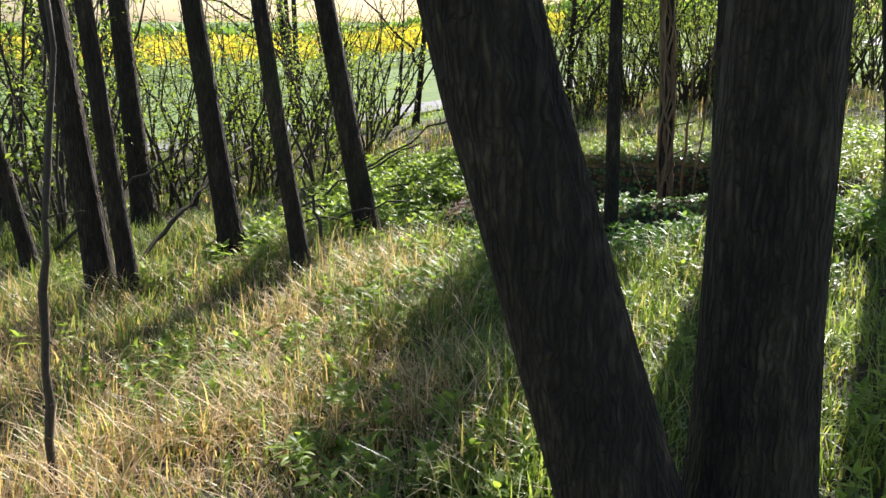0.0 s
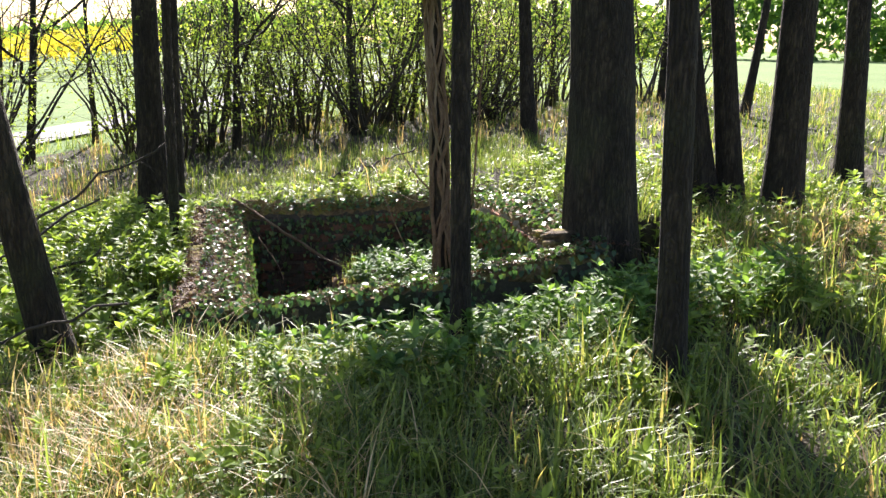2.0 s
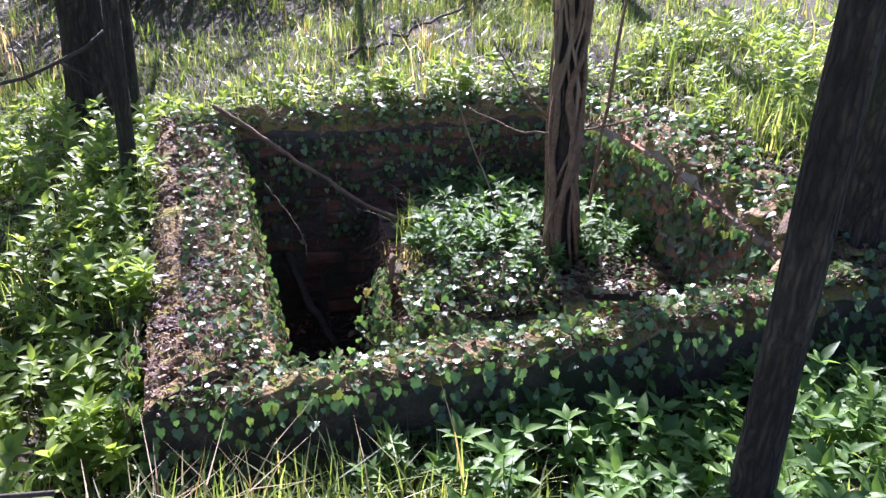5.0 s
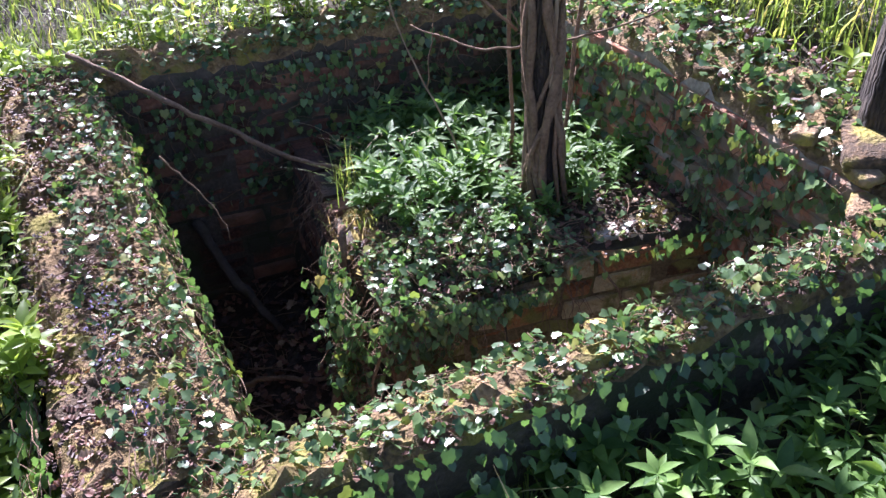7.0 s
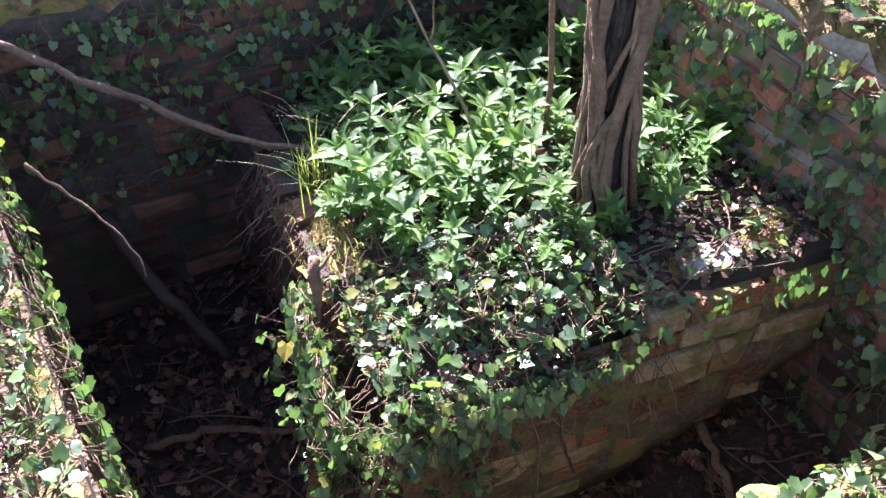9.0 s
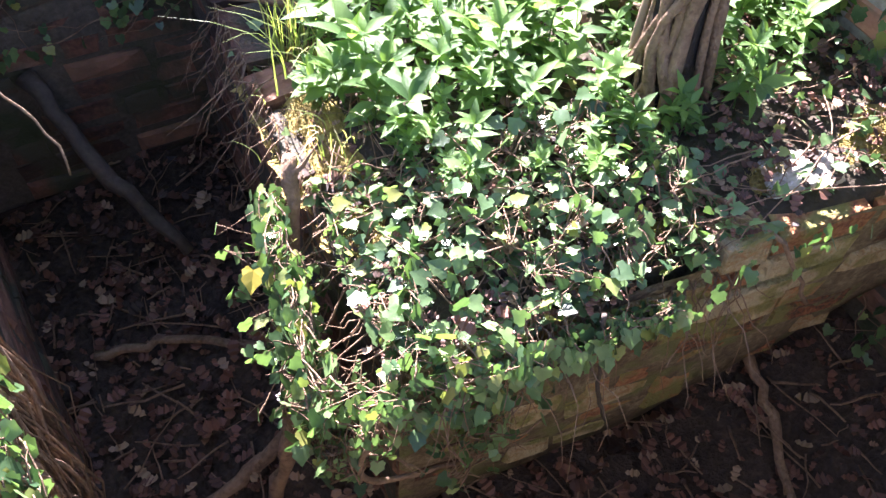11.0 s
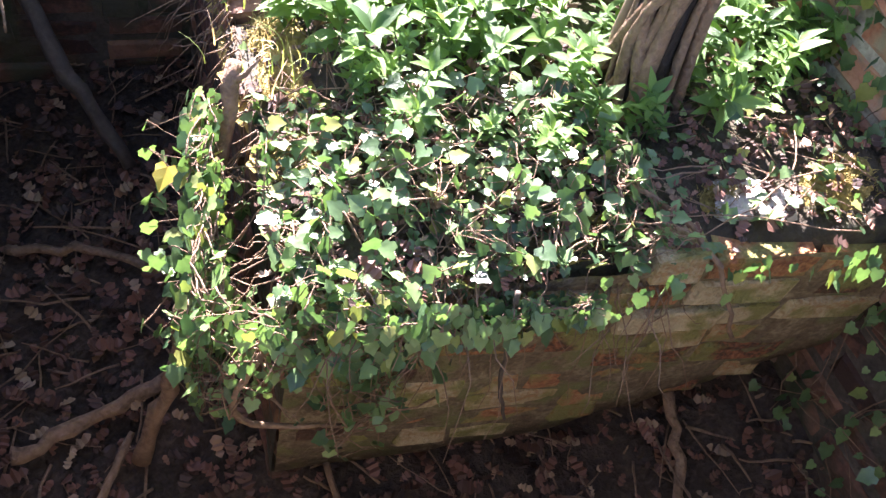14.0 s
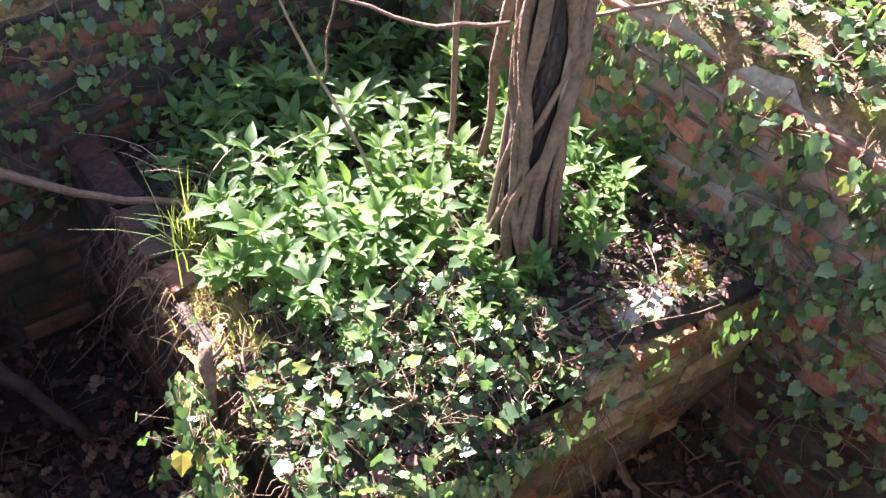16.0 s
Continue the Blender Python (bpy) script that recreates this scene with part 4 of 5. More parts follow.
def ivy_on_face(n, a, b, low, high, out, seed, size=0.045, shag=0.06, hang=1.0):
    """Leaves hanging down an upright face, denser towards its top."""
    g = np.random.default_rng(seed)
    s = g.random(n)
    k = g.random(n) ** 1.7
    a, b = np.asarray(a), np.asarray(b)
    zt = np.array([high(q) for q in s])
    zb = np.array([low(q) for q in s])
    z = zt + 0.03 - (zt - zb) * k
    o = shag / 3 + shag * g.random(n)
    xy = a + (b - a) * s[:, None] + np.array(out) * o[:, None]
    yaw = math.atan2(out[1], out[0]) - math.pi / 2 + 0.5 * g.standard_normal(n)
    # tips point down and outwards
    return np.column_stack([xy, z]), turn(yaw, -hang + 0.3 * g.standard_normal(n), 0.4 * g.standard_normal(n)), size * (0.55 + 0.8 * g.random(n))


def ivy_mat(name, sets, label, stems=0, seed=0, single=0):
    ob = part(name, join([strew(ivy_leaf(), q[0][single if i == 0 else 0:], q[1][single if i == 0 else 0:], q[2][single if i == 0 else 0:]) for i, q in enumerate(sets)]), IVY, smooth=True)
    tagged(ob, label, "ivy", kind="stuff")
    if single:
        me = mesh_of("ivy_leaf", *ivy_leaf(), IVY_ONE)
        for q, r, k in zip(sets[0][0][:single], sets[0][1][:single], sets[0][2][:single]):
            lf = new("ivy_leaf", me)
            lf.parent = ob
            lf.matrix_basis = Matrix.Translation(q) @ Matrix(r.tolist()).to_4x4() @ Matrix.Scale(k, 4)
    if stems:
        g = np.random.default_rng(seed)
        pts = np.concatenate([q[0] for i, q in enumerate(sets) if i not in (2, 6)])
        pieces = []
        for i in range(stems):
            a = pts[g.integers(len(pts))]
            near_ = pts[np.argsort(((pts - a) ** 2).sum(1))[1:60]]
            b = near_[g.integers(len(near_))]
            pieces.append(tube(wander(a + (0, 0, 0.02 * g.random() - 0.012), b + (0, 0, 0.025 * g.random() - 0.015), 6, 0.08, seed * 999 + i), np.linspace(0.0017, 0.0008, 6) * (0.6 + 0.9 * g.random()), 4))
        part("ivy_stems", join(pieces), TWIG, ob, "thin brown trailing stems", kind="stuff")
    return ob


nb = (-v[1], v[0])
fo = (u[1], -u[0])
f_front = [BSW - v * 0.02, lerp(BSW, BNW, 0.5), lerp(BSE, NE, 0.38), lerp(BSW, BSE, 0.98)]
right_part = [BSW + u * 0.5 + v * 0.05, BSW + u * 0.55 + v * 0.55, lerp(BSE, NE, 0.42), BSE + v * 0.05]
left_part = [BSW - u * 0.04 - v * 0.03, lerp(BSW, BNW, 0.32), lerp(BSW, BNW, 0.27) + u * 0.6, BSW + u * 0.66]
g = np.random.default_rng(61)
sp, syaw, stilt = [], [], []
for i in range(34):
    q = lerp(BSW, BSW + v * 0.45, g.random()) + np.array(nb) * (0.06 + 0.12 * g.random()) if i % 3 else lerp(BSW, BSW + u * 0.26, g.random()) + np.array(fo) * 0.06
    z0, ln = BLOCK_Z - 0.05, 0.2 + 0.42 * g.random() * (1 if i % 2 else 0.7)
    for k in range(int(ln / 0.035)):
        sp.append((q[0] + 0.02 * g.standard_normal() + 0.03 * math.sin(k * 0.5 + i), q[1] + 0.02 * g.standard_normal(), z0 - 0.035 * k))
        syaw.append(g.random() * 6.28)
        stilt.append(-0.9 + 0.4 * g.standard_normal())
strands = (np.array(sp), turn(np.array(syaw), np.array(stilt), 0.4 * g.standard_normal(len(sp))), 0.02 + 0.018 * g.random(len(sp)))
ivy_mat("block_ivy", [ivy_on_top(1050, left_part, block_top, 11, 0.028), ivy_on_top(380, BLOCK_POLY, block_top, 12, 0.026), ivy_on_top(200, right_part, block_top, 17, 0.02),
                      ivy_on_face(430, BSW - u * 0.1, BSW + u * 0.5, lambda s: -0.6 + 0.36 * s ** 0.5, lambda s: BLOCK_Z + 0.02, fo, 13, 0.028),
                      ivy_on_face(480, BSW + v * 0.45 + np.array(nb) * 0.03, BSW - v * 0.04 + np.array(nb) * 0.09, lambda s: -0.62, lambda s: BLOCK_Z + 0.03, nb, 14, 0.028), strands, ivy_on_face(60, BSW + u * 0.5, BSE, lambda s: BLOCK_Z + 0.13 * (0.5 + 0.5 * s) - 0.05, lambda s: BLOCK_Z + 0.13 * (0.5 + 0.5 * s) + 0.02, fo, 16, 0.022)], "glossy ivy spilling over the block's corner", 2400, 3, 290)


def wall_top_z(key, a, b):
    a, b = np.asarray(a), np.asarray(b)
    f = top_of(key)
    L = ((b - a) ** 2).sum()
    n_in = np.array((b[1] - a[1], a[0] - b[0])) / math.sqrt(L)
    return lambda x, y: np.array([f(float(np.clip(((q - a) @ (b - a)) / L, 0, 1))) - 0.1 * max(0.0, 0.55 + ((q - a) @ n_in) / 0.4) - 0.01 for q in np.stack([x, y], -1)])


def wall_ivy(name, key, a, b, oa, ob_, n_top, n_face, depth, label, seed, outer=0, size=0.03, stems=700):
    a, b, oa, ob_ = [np.asarray(q) for q in (a, b, oa, ob_)]
    d = (b - a) / np.linalg.norm(b - a)
    n_in = np.array((d[1], -d[0]))
    f = top_of(key)
    sets = [ivy_on_top(n_top, [a, oa, ob_, b] if inside(*(a + oa + ob_ + b) / 4, [a, oa, ob_, b]) else [a, b, ob_, oa], wall_top_z(key, a, b), seed, size)]
    sets.append(ivy_on_face(n_face, a, b, lambda s: f(s) - depth, lambda s: f(s) - 0.13, n_in, seed + 50, 0.032, 0.04, 1.35))
    if outer:
        sets.append(ivy_on_face(outer, oa, ob_, lambda s: f(s) - 0.3, f, -n_in, seed + 70, 0.03))
    return ivy_mat(name, sets, label, stems, seed)


wall_ivy("left_wall_ivy", "left", SW, NW, lerp(SW, OSW, 0.7), lerp(NW, ONW, 0.7), 1400, 420, 0.32, "ivy trailing over the mossy left wall", 21, 0, 0.024, 1700)
wall_ivy("back_wall_ivy", "back", NW, NE, ONW, ONE, 1300, 700, 0.75, "dark ivy curtain hanging on the back wall", 22)
wall_ivy("right_wall_ivy", "right", NE, SE, ONE, OSE, 1300, 1250, 0.8, "ivy hanging over the broken brick wall", 23)
wall_ivy("front_wall_ivy", "front", SE, SW, OSE, OSW, 2100, 200, 0.25, "ivy carpeting the low front wall", 24, 450, 0.026, 1500)
ivy_mat("pit_wall_ivy", [ivy_on_face(260, lerp(SE, NE, 0.0), lerp(SE, NE, 0.36), lambda s: -0.85, lambda s: 0.05, (-0.965, 0.26), 29, 0.03, 0.05)], "sparse ivy creeping up the pit's shaded side wall", 120, 27)
ivy_mat("wall_foot_ivy", [ivy_on_face(700, OSW, ONW, lambda s: top_of("left")(s) - 0.34, lambda s: top_of("left")(s) - 0.02, (-0.97, 0.22), 25, 0.032)], "ivy climbing the mossy wall's outer side", 200, 26)

# ---------------------------------------------------------------- stones, moss, sticks and litter
def stone(name, at, size, yaw, label, seed, tilt=0.0, material=None):
    """A worn, lumpy block of stone."""
    bm = bmesh.new()
    bmesh.ops.create_icosphere(bm, subdivisions=3, radius=1.0)
    for w in bm.verts:
        c = w.co.copy()
        k = 1 / max(abs(c.x), abs(c.y), abs(c.z)) ** 0.9
        q = c * k * 0.62
        q *= 1 + 0.16 * noise.noise(c * 1.6 + Vector((seed, 0, 0))) + 0.1 * noise.noise(c * 4.5 + Vector((0, seed, 0)))
        w.co = Vector((q.x * size[0], q.y * size[1], q.z * size[2]))
    me = bpy.data.meshes.new(name)
    bm.to_mesh(me)
    bm.free()
    me.shade_smooth()
    me.materials.append(material or STONE)
    ob = tagged(new(name, me), label, "stone", "rubble on the ruined walls")
    ob.matrix_basis = pose(at[0], at[1], at[2], tilt, 0, yaw)
    return ob


stone("stone", (2.23, 6.27, 0.385), (0.22, 0.15, 0.055), 30, "flat sandstone slab with yellow moss on the wall end", 1, -8)
stone("stone", (1.86, 6.09, 0.24), (0.18, 0.1, 0.075), -20, "reddish broken stone on the front wall", 2, 5)
stone("stone", (1.5, 6.27, 0.16), (0.14, 0.09, 0.055), -15, "pale flat stone sunk in ivy", 3)
stone("stone", (2.36, 6.95, 0.36), (0.08, 0.06, 0.032), 40, "orange-brown stone on the broken wall top", 4)
stone("stone", (2.32, 6.72, 0.355), (0.12, 0.08, 0.034), 70, "rough earthy stone on the broken wall top", 5)
stone("stone", (2.2, 6.47, 0.36), (0.09, 0.06, 0.03), 10, "small pale stone at the wall's break", 6)
stone("stone", (1.96, 6.945, -0.135), (0.13, 0.07, 0.032), -28, "pale stone lying on the block's edge", 7, 0, PALE_STONE)
stone("stone", (1.54, 7.36, -0.13), (0.026, 0.026, 0.022), 0, "small round pale green stone among leaves", 8)
stone("stone", (1.43, 7.2, -0.13), (0.024, 0.024, 0.02), 0, "small round pale stone among ivy", 9)
stone("stone", (0.66, 6.54, 0.03), (0.1, 0.07, 0.05), 20, "crumbling orange stone in the front wall", 10)
for i, (x, y, z, a, b) in enumerate(((2.02, 6.17, 0.3, 0.11, 25), (2.16, 6.07, 0.31, 0.1, -30), (1.98, 6.02, 0.27, 0.09, 10), (2.1, 6.24, 0.36, 0.08, 60), (1.72, 6.18, 0.24, 0.08, -10))):
    stone("stone", (x, y, z), (a, 0.75 * a, 0.36 * a), b, "broken reddish-brown rubble on the wall end", 80 + i, 8 - 5 * i)
g = np.random.default_rng(5)
for i in range(15):
    s = 0.04 + 0.92 * (i + 0.4 * g.random()) / 15
    q = lerp(lerp(SW, OSW, 0.62), lerp(NW, ONW, 0.62), s) + 0.05 * g.standard_normal(2)
    stone("stone", (q[0], q[1], top_of("left")(s) - 0.012), (0.06 + 0.07 * g.random(), 0.05 + 0.04 * g.random(), 0.026 + 0.014 * g.random()), 360 * g.random(), "ochre weathered stone capping the mossy wall", 20 + i)
for i in range(9):
    s = 0.08 + 0.84 * (i + 0.5 * g.random()) / 9
    q = lerp(lerp(SE, OSE, 0.4), lerp(SW, OSW, 0.4), s) + 0.04 * g.standard_normal(2)
    stone("stone", (q[0], q[1], top_of("front")(s) - 0.085), (0.06 + 0.05 * g.random(), 0.05 + 0.03 * g.random(), 0.03 + 0.015 * g.random()), 360 * g.random(), "mossy stone bedded in the low front wall", 50 + i)


def moss_patch(at, size, seed):
    """A thin, ragged cushion lying on the earth, with a fuzz of tiny fronds."""
    g = np.random.default_rng(seed)
    n, m = 26, 9
    V, F = [], []
    for k in range(m + 1):
        for i in range(n):
            a = 6.2832 * i / n
            r = k / m * (1 + 0.45 * noise.noise((math.cos(a) * 1.7, math.sin(a) * 1.7, seed)))
            V.append((size[0] * r * math.cos(a), size[1] * r * math.sin(a), r))
    V = np.array(V)
    wx, wy = V[:, 0] + at[0], V[:, 1] + at[1]
    V[:, 2] = block_top(wx, wy) + size[2] * (1 - V[:, 2] ** 3) + 0.012 * fbm(wx, wy, 26, seed) - 0.006 - at[2]
    for i in range(n):
        for k in range(m):
            a, b = k * n + i, k * n + (i + 1) % n
            F.append((a, a + n, b + n, b))
    t = part("moss_cushion", (V, F), MOSS)
    tagged(t, "soft yellow-green moss cushion on old masonry", "moss", "moss cushions")
    t.location = at
    c = 700
    P = V[g.integers(n * (m - 1), size=c)] + g.standard_normal((c, 3)) * (0.008, 0.008, 0.001)
    part("fronds", blades(P, 0.006 + 0.012 * g.random(c), np.full(c, 0.0024), np.clip(0.7 + 0.3 * g.standard_normal(c), 0.1, 1), g.random(c) * 6.28, 3), MOSS, t, kind="stuff")
    return t


for i, (x, y, a, b, h) in enumerate(((2.13, 6.89, 0.1, 0.065, 0.014), (1.35, 7.6, 0.08, 0.14, 0.025), (1.41, 7.76, 0.08, 0.12, 0.025), (1.47, 7.93, 0.1, 0.06, 0.016), (1.53, 7.84, 0.07, 0.04, 0.012), (1.64, 7.04, 0.08, 0.035, 0.01), (1.3, 7.46, 0.06, 0.09, 0.02), (1.9, 6.98, 0.05, 0.03, 0.01))):
    moss_patch((x, y, -0.15), (a, b, h), i)


def fallen_leaf(at, size, yaw, tilt, template, material, label):
    ob = part("fallen_leaf", template, material, smooth=False)
    tagged(ob, label, "leaf")
    ob.matrix_basis = pose(*at, tilt, 12, yaw) @ Matrix.Scale(size, 4)


fallen_leaf((1.262, 7.168, -0.15), 0.05, 200, -30, oak_leaf(), DEAD_LEAF, "curled russet dead leaf lying on ivy")
fallen_leaf((1.095, 7.49, -0.2), 0.045, 120, -35, ivy_leaf(), RAPE, "yellowed ivy leaf on the block's edge")


def stick(name, pts, r0, r1, material, label, n=14, stray=0.02, seed=0, category="branch", sides=8, twigs=0):
    """A branch through the points given."""
    P = np.array(pts, float)
    d = np.r_[0, np.cumsum(np.linalg.norm(np.diff(P, axis=0), axis=1))]
    q = np.linspace(0, d[-1], n)
    line = np.stack([np.interp(q, d, P[:, k]) for k in range(3)], -1)
    for _ in range(2):
        line[1:-1] = (line[:-2] + 2 * line[1:-1] + line[2:]) / 4
    g = np.random.default_rng(seed)
    line[1:-1] += g.standard_normal((n - 2, 3)) * stray * 0.12
    t = thing(name, label, category, at=tuple(P[0]))
    part("wood", tube(line - P[0], np.linspace(r0, r1, n) * (1 + 0.1 * g.standard_normal(n)), sides, 0.1, seed), material, t)
    for i in range(twigs):
        k = g.integers(2, n - 1)
        e = line[k] + g.standard_normal(3) * 0.08
        part("side_twig", tube(wander(line[k], e, 5, 0.1, seed * 7 + i) - P[0], np.linspace(r1 * 0.7, 0.001, 5), 5), material, t)
    return t


stick("fallen_branch", [(0.84, 8.78, 0.27), (0.91, 8.68, 0.23), (1.16, 8.4, 0.04), (1.44, 8.13, -0.16), (1.62, 7.98, -0.2)], 0.013, 0.01, TWIG, "pale bare branch slanting across the pit corner", 22, 0.03, 1)
stick("twig", [(1.89, 7.585, -0.2), (1.82, 7.66, 0.07), (1.762, 7.715, 0.21), (1.69, 7.78, 0.43), (1.66, 7.8, 0.6)], 0.005, 0.0025, BARK_PALE, "thin grey dead twig standing among herbs", 12, 0.02, 2)
stick("twig", [(1.762, 7.715, 0.205), (1.775, 7.705, 0.36), (1.80, 7.7, 0.52)], 0.003, 0.0015, TWIG, "thin fork of a dead twig", 8, 0.02, 3)
stick("twig", [(1.724, 7.101, -0.11), (1.784, 6.99, -0.1), (1.80, 6.89, -0.13), (1.83, 6.84, -0.2), (1.885, 6.79, -0.33)], 0.005, 0.004, TWIG, "thin grey twig hanging over the block's brick face", 12, 0.02, 4)
stick("root", [(1.13, 7.16, -0.27), (1.075, 7.165, -0.38), (1.052, 7.175, -0.48), (1.07, 7.166, -0.56), (1.18, 7.115, -0.585), (1.29, 7.065, -0.6)], 0.007, 0.004, TWIG, "bent reddish root curling out of the brickwork", 18, 0.01, 5)
stick("vine", [(1.46, 7.0, -0.16), (1.475, 6.982, -0.27), (1.495, 6.97, -0.45), (1.545, 6.946, -0.62)], 0.005, 0.004, TWIG_DARK, "dark bare vine running down the bricks", 14, 0.02, 6)
stick("post", [(0.942, 7.388, -1.038), (1.06, 7.42, -0.7), (1.2, 7.52, -0.35), (1.27, 7.6, -0.12)], 0.021, 0.013, TWIG, "broken dead pole leaning against the block", 24, 0.05, 7, sides=12, twigs=3)
stick("log", [(0.703, 7.530, -1.040), (0.853, 7.524, -1.035), (1.099, 7.525, -0.968)], 0.02, 0.016, TWIG, "dead branch lying on the pit floor", 14, 0.04, 8)
stick("log", [(0.874, 8.076, -1.035), (1.063, 7.935, -0.983), (1.214, 7.746, -0.940)], 0.014, 0.012, TWIG, "dead branch on the shaded pit floor", 14, 0.05, 9)
stick("log", [(0.788, 7.305, -1.045), (0.948, 7.446, -1.011)], 0.014, 0.01, TWIG, "short dead stick on the pit floor", 8, 0.03, 10)
stick("log", [(2.037, 6.854, -0.787), (1.970, 6.700, -0.835), (1.810, 6.498, -0.918)], 0.012, 0.01, TWIG, "crooked stick among leaf litter", 14, 0.05, 11)
stick("log", [(1.267, 7.132, -0.915), (1.231, 6.955, -0.940), (1.211, 6.853, -0.951)], 0.009, 0.007, TWIG, "thin stick under the brick face", 8, 0.04, 12)
stick("log", [(1.13, 8.6, -0.55), (1.15, 8.4, -0.72), (1.231, 8.128, -0.940)], 0.025, 0.02, TWIG_DARK, "dark branch leaning in the pit's far corner", 12, 0.04, 13)
stick("vine", [(0.86, 8.1, 0.1), (0.95, 8.0, -0.05), (0.99, 7.93, -0.16), (0.975, 7.9, -0.21)], 0.004, 0.002, TWIG, "thin loose vine hanging from the wall", 14, 0.02, 14)
for i, (a, b, c) in enumerate((((1.92, 7.37, 0.437), (1.85, 7.52, 0.385), (1.7, 7.72, 0.47)), ((1.93, 7.34, 0.45), (2.0, 7.2, 0.486), (2.12, 6.98, 0.62)), ((1.88, 7.374, 0.5), (1.8, 7.5, 0.62), (1.72, 7.6, 0.8)))):
    stick("twig", [a, b, c], 0.006, 0.003, TWIG, "bare thin side branch of the ivy tree", 10, 0.03, 30 + i)
for i, (x, y, lx) in enumerate(((2.1, 7.48, 0.03), (2.16, 7.4, 0.06), (2.05, 7.55, -0.02))):
    stick("sapling", [(x, y, -0.25), (x + lx, y, 0.4), (x + lx * 2, y + 0.03, 1.1), (x + lx * 3.2, y + 0.02, 2.0)], 0.013 - 0.002 * i, 0.004, TWIG, "slender bare sapling growing behind the ivy tree", 16, 0.05, 40 + i, "sapling", 8, 5)
# stems of the sapling at the walk's start, and fallen branches in the scrub
stick("sapling", [(-1.44, 2.82, -0.2), (-1.42, 2.84, 0.4), (-1.36, 2.88, 0.9), (-1.3, 2.9, 1.4), (-1.33, 2.95, 2.2)], 0.017, 0.006, TWIG_DARK, "dark thin sapling in dry grass", 18, 0.08, 50, "sapling", 8, 8)
stick("sapling", [(-1.62, 2.7, -0.2), (-1.75, 2.75, 0.4), (-1.9, 2.8, 1.0)], 0.012, 0.004, TWIG_DARK, "dark thin stem leaning over dry grass", 12, 0.06, 51, "sapling", 8, 5)
g = np.random.default_rng(77)
for i, (x, y, a, ln, h) in enumerate(((-1.5, 7.6, 0.2, 1.3, 0.2), (-0.9, 8.0, -0.3, 0.9, 0.15), (-1.6, 7.2, 0.5, 1.6, 0.5), (-0.75, 7.1, 2.9, 0.7, 0.12), (-2.4, 6.3, 1.1, 1.5, 0.7), (-1.3, 8.4, 0.0, 1.6, 0.7), (-3.3, 6.9, 0.4, 1.4, 0.9), (1.9, 9.5, 0.2, 1.0, 0.15), (-0.8, 5.6, 1.9, 1.0, 0.6), (-1.9, 6.7, -0.3, 1.7, 0.35))):
    z = float(ground_z(x, y))
    x2, y2 = x + ln * math.cos(a), y + ln * math.sin(a)
    stick("fallen_branch", [(x, y, z + 0.02), (x + 0.5 * ln * math.cos(a), y + 0.5 * ln * math.sin(a), z + h * 0.6 + 0.05), (x2, y2, float(ground_z(x2, y2)) + h)], 0.016, 0.006, TWIG_DARK, "dead fallen branch lying in scrub", 16, 0.15, 60 + i, "branch", 7, 6)

# leaf litter, twigs and trailing bits on the pit floor
def litter(name, n, poly, zf, material, size, label, seed, template, lift=0.02):
    p = spread(n, poly, seed, zf)
    g = np.random.default_rng(seed)
    m = len(p)
    p[:, 2] += lift * g.random(m) + 0.004
    ob = part(name, strew(template, p, turn(g.random(m) * 6.28, 0.35 * g.standard_normal(m), 0.35 * g.standard_normal(m)), size * (0.5 + 0.8 * g.random(m))), material, smooth=False)
    return tagged(ob, label, "leaf litter", kind="stuff")


PIT = [SW, NW, NE, SE]
litter("leaf_litter", 2800, PIT, floor_z, DEAD_LEAF, 0.05, "dead brown leaves covering the pit floor", 1, oak_leaf(), 0.03)
litter("leaf_litter", 700, BLOCK_POLY, block_top, DEAD_LEAF, 0.035, "dead leaves among herbs on the block", 2, oak_leaf(), 0.02)
litter("leaf_litter", 650, left_part, block_top, DEAD_LEAF, 0.022, "small dry leaves caught among ivy stems", 7, oak_leaf(), 0.03)
litter("leaf_litter", 420, right_part, block_top, DEAD_LEAF, 0.028, "curled dead leaves by the ivy tree's foot", 6, oak_leaf(), 0.02)
litter("leaf_litter", 1900, [OSW, ONW, lerp(NW, ONW, 0.2), lerp(SW, OSW, 0.2)], wall_top_z("left", SW, NW), DEAD_LEAF, 0.026, "dead leaves and bits on the mossy wall", 3, oak_leaf(), 0.03)
litter("leaf_litter", 1200, [lerp(SE, OSE, 0.1), OSE, OSW, lerp(SW, OSW, 0.1)], wall_top_z("front", SE, SW), DEAD_LEAF, 0.026, "dead leaves and bits on the front wall", 4, oak_leaf(), 0.03)
litter("leaf_litter", 500, [lerp(NE, ONE, 0.1), lerp(NE, ONE, 1.3), lerp(SE, OSE, 1.5), lerp(SE, OSE, 0.1)], lambda x, y: np.maximum(wall_top_z("right", NE, SE)(x, y), ground_z(x, y)), DEAD_LEAF, 0.04, "dead leaves strewn along the broken wall", 5, oak_leaf(), 0.03)
g = np.random.default_rng(9)
pieces = []
for i, p in enumerate(spread(420, PIT, 2000, floor_z)):
    a, ln = g.random() * 6.28, 0.06 + 0.2 * g.random() ** 2
    pieces.append(tube(wander(p + (0, 0, 0.015), p + (ln * math.cos(a), ln * math.sin(a), 0.02 + 0.03 * g.random()), 5, 0.08, i), np.linspace(0.003, 0.0015, 5) * (0.6 + g.random()), 5))
twigs = part("twig_litter", join(pieces), TWIG)
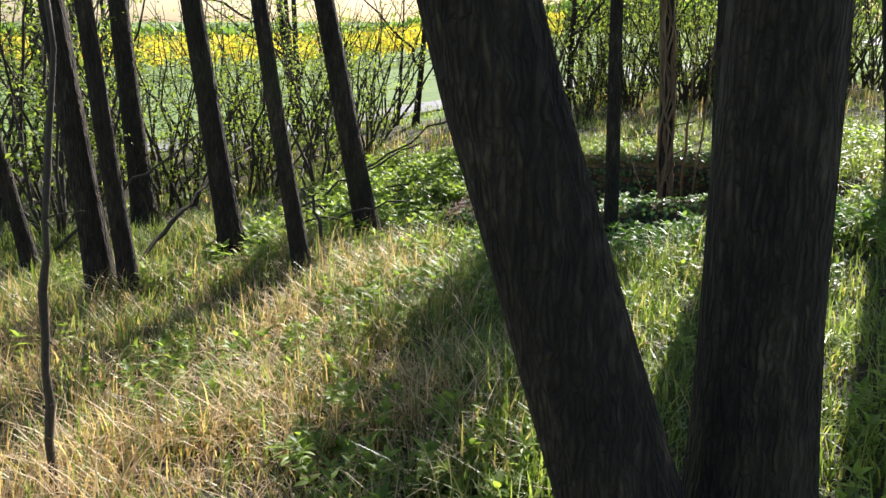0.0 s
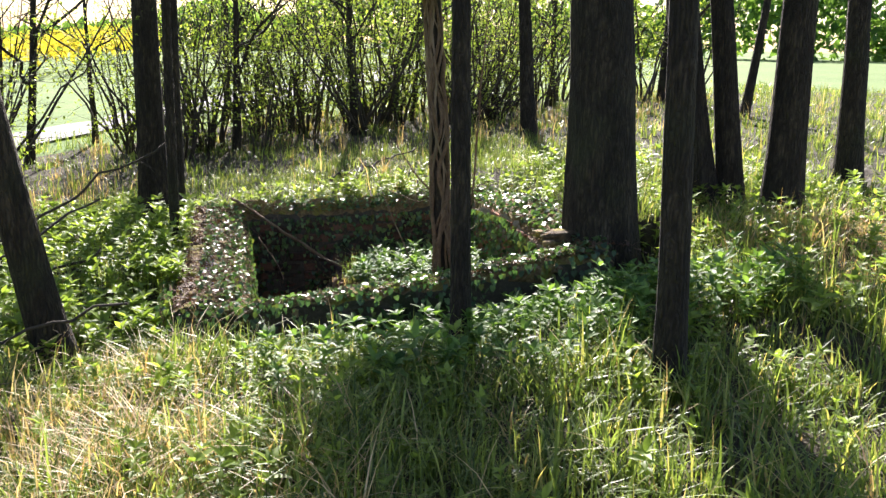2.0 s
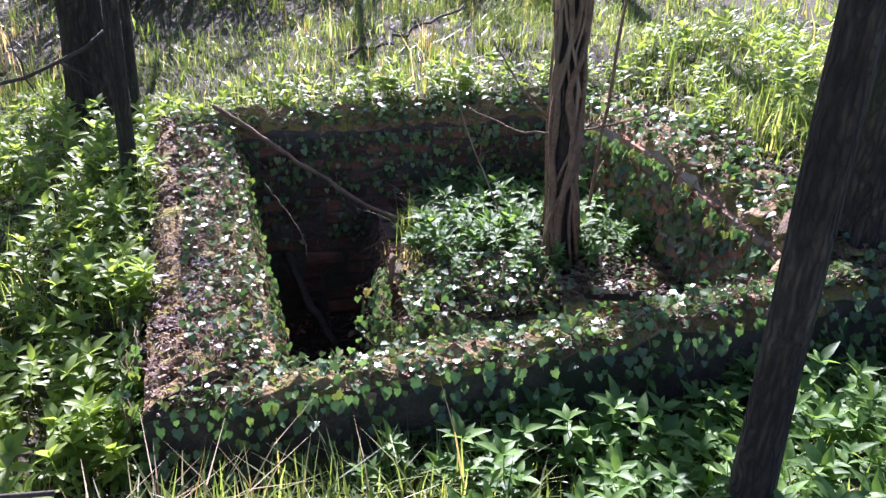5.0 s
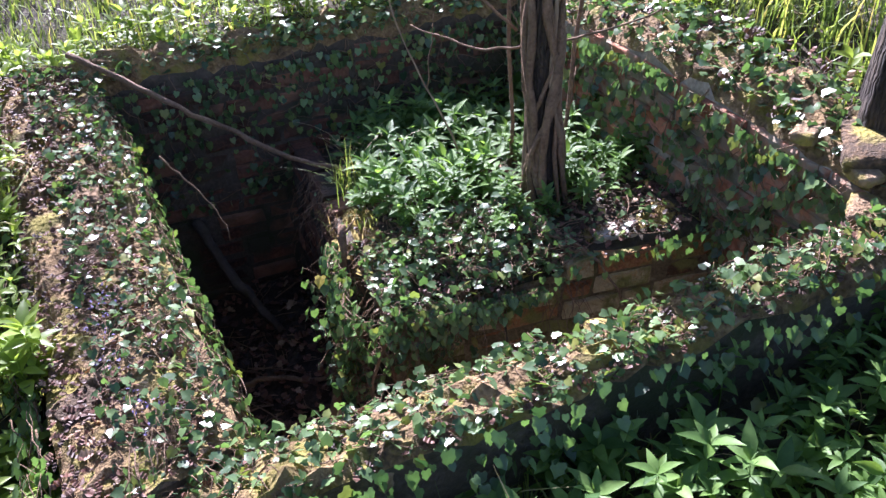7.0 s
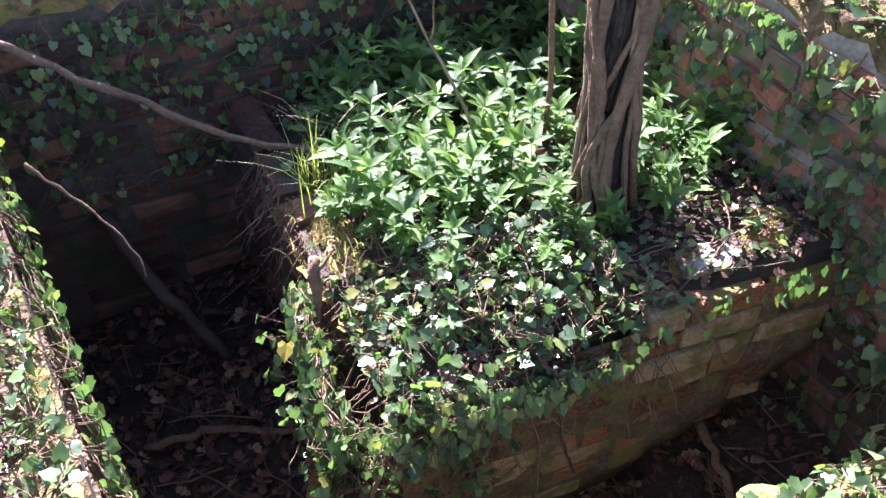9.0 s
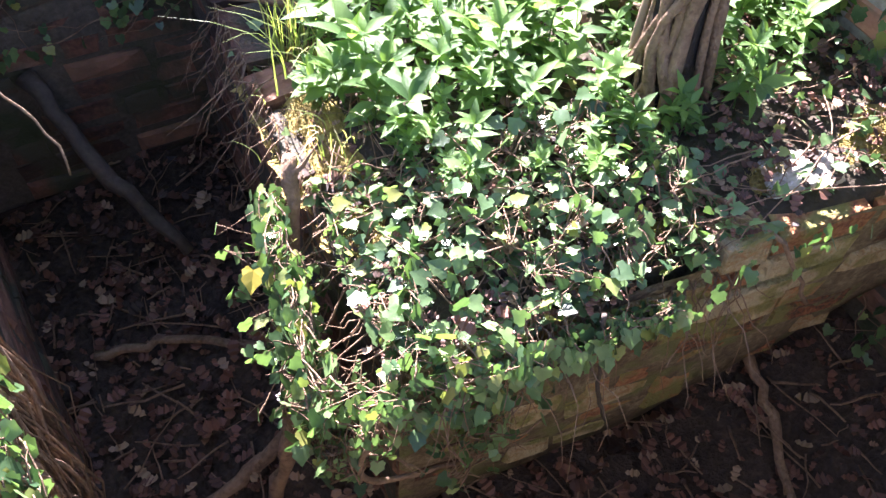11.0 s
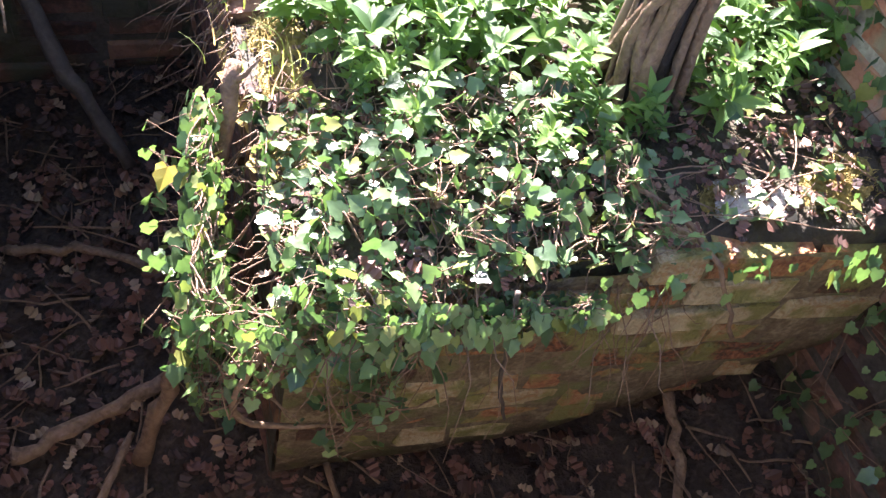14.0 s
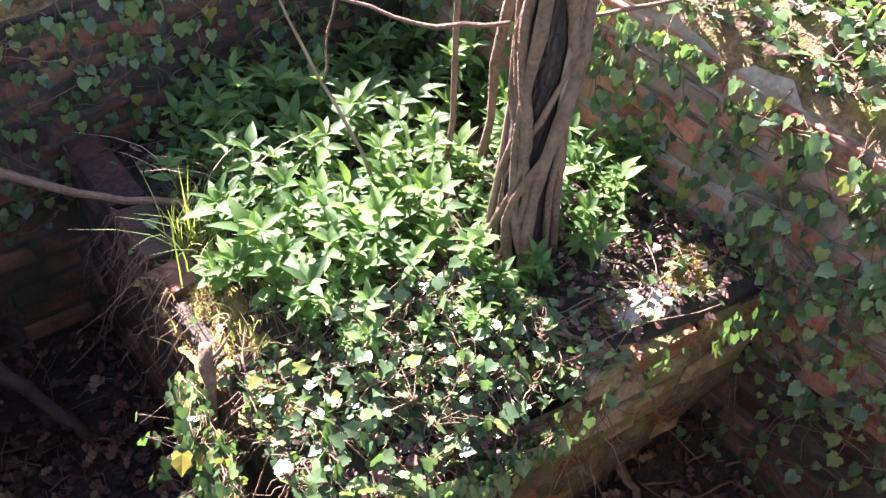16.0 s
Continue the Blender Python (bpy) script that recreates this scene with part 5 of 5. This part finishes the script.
tagged(twigs, "thin dead twigs scattered over leaf litter", "twigs", kind="stuff")


# grass tufts and rootlets on the block
def tuft(at, n, h, w, material, label, seed, spread_=0.04, bend=0.5):
    g = np.random.default_rng(seed)
    pos = np.array(at) + np.column_stack([g.standard_normal((n, 2)) * spread_, np.zeros(n)])
    return tagged(part("grass_tuft", blades(pos, h * (0.5 + 0.7 * g.random(n)), np.full(n, w), np.clip(bend + 0.25 * g.standard_normal(n), 0.05, 1.1), g.random(n) * 6.28, 5), material, smooth=False), label, "grass", "grass tufts", "stuff")


tuft((1.5, 7.88, -0.2), 60, 0.2, 0.0035, GRASS, "fine green grass tuft on the block's corner", 1)
tuft((1.33, 7.66, -0.17), 16, 0.07, 0.003, DRY, "wispy dry grass on mossy masonry", 2, 0.05)
tuft((1.38, 7.6, -0.16), 22, 0.09, 0.003, GRASS, "short green grass among moss", 3, 0.05)
tuft((1.7, 7.95, -0.17), 14, 0.22, 0.004, DRY, "curled dry stems standing among herbs", 4, 0.06, 0.8)
g = np.random.default_rng(19)
pieces = []
for i in range(150):
    s = g.random()
    a = np.array([*lerp(BSW, lerp(BSW, BNW, 0.75), s), BLOCK_Z + 0.03]) if i < 90 else np.array([*lerp(BSW, BSE, g.random() * 0.6), BLOCK_Z + 0.03])
    o = np.array(nb if i < 90 else fo)
    e = a + np.array([*(o * (0.03 + 0.1 * g.random()) + 0.05 * g.standard_normal(2)), -0.05 - 0.22 * g.random()])
    pieces.append(tube(wander(a, e, 6, 0.14, 900 + i), np.linspace(0.002, 0.0007, 6), 4))
for i in range(420):
    s = 0.01 + 0.5 * g.random() ** 1.4
    a = np.array([*lerp(SW, NW, s), top_of("left")(s) - 0.14])
    d = (NW - SW) / np.linalg.norm(NW - SW)
    e = a + np.array([*(np.array((d[1], -d[0])) * (0.012 + 0.02 * g.random()) + d * 0.05 * g.standard_normal()), -0.25 - 0.65 * g.random()])
    pieces.append(tube(wander(a, e, 7, 0.06, 1500 + i), np.linspace(0.007, 0.0025, 7) * (0.4 + 1.1 * g.random() ** 2), 5))
rootlets = part("rootlets", join(pieces), TWIG)
tagged(rootlets, "fine dry rootlets hanging over the masonry edges", "roots", kind="stuff")
# violet flowers on the mossy wall
g = np.random.default_rng(23)
c = np.concatenate([np.array(q) + g.standard_normal((26, 3)) * (0.025, 0.03, 0.012) for q in ((0.3, 7.2, 0.09), (0.27, 7.06, 0.08), (0.38, 7.45, 0.1), (0.3, 6.98, 0.08), (0.33, 7.33, 0.09))])
flowers = part("ground_ivy_flowers", strew(small_leaf(), c, turn(g.random(len(c)) * 6.28, 0.6 * g.standard_normal(len(c)), 0.5 * g.standard_normal(len(c))), 0.012), VIOLET, smooth=False)
tagged(flowers, "small violet-blue flowers among ivy on the wall", "flowers", kind="stuff")

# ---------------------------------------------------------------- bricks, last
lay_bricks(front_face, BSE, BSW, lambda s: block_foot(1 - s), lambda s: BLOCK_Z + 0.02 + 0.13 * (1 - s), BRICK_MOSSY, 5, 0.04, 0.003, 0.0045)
# flank bricks are the shade-darkened ones too
lay_bricks(side_face, BSW, BNW, lambda s: -1.1, lambda s: BLOCK_Z + 0.03, BRICK_SHADED, 6)
# lower courses use the brick darkened for shade, upper ones plain red
lay_bricks(wall_right, SE, NE, lambda s: -0.95, lambda s: -0.32, BRICK_SHADED, 17, 0.04, 0.004, 0.003)
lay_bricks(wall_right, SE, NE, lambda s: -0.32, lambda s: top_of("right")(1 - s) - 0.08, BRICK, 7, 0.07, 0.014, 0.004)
# back and left walls: their shade is in the brick colour
lay_bricks(wall_back, NE, NW, lambda s: -1.1, lambda s: top_of("back")(1 - s) - 0.1, BRICK_SHADED, 8)
lay_bricks(wall_left, NW, SW, lambda s: -1.1, lambda s: top_of("left")(1 - s) - 0.12, BRICK_SHADED, 9)
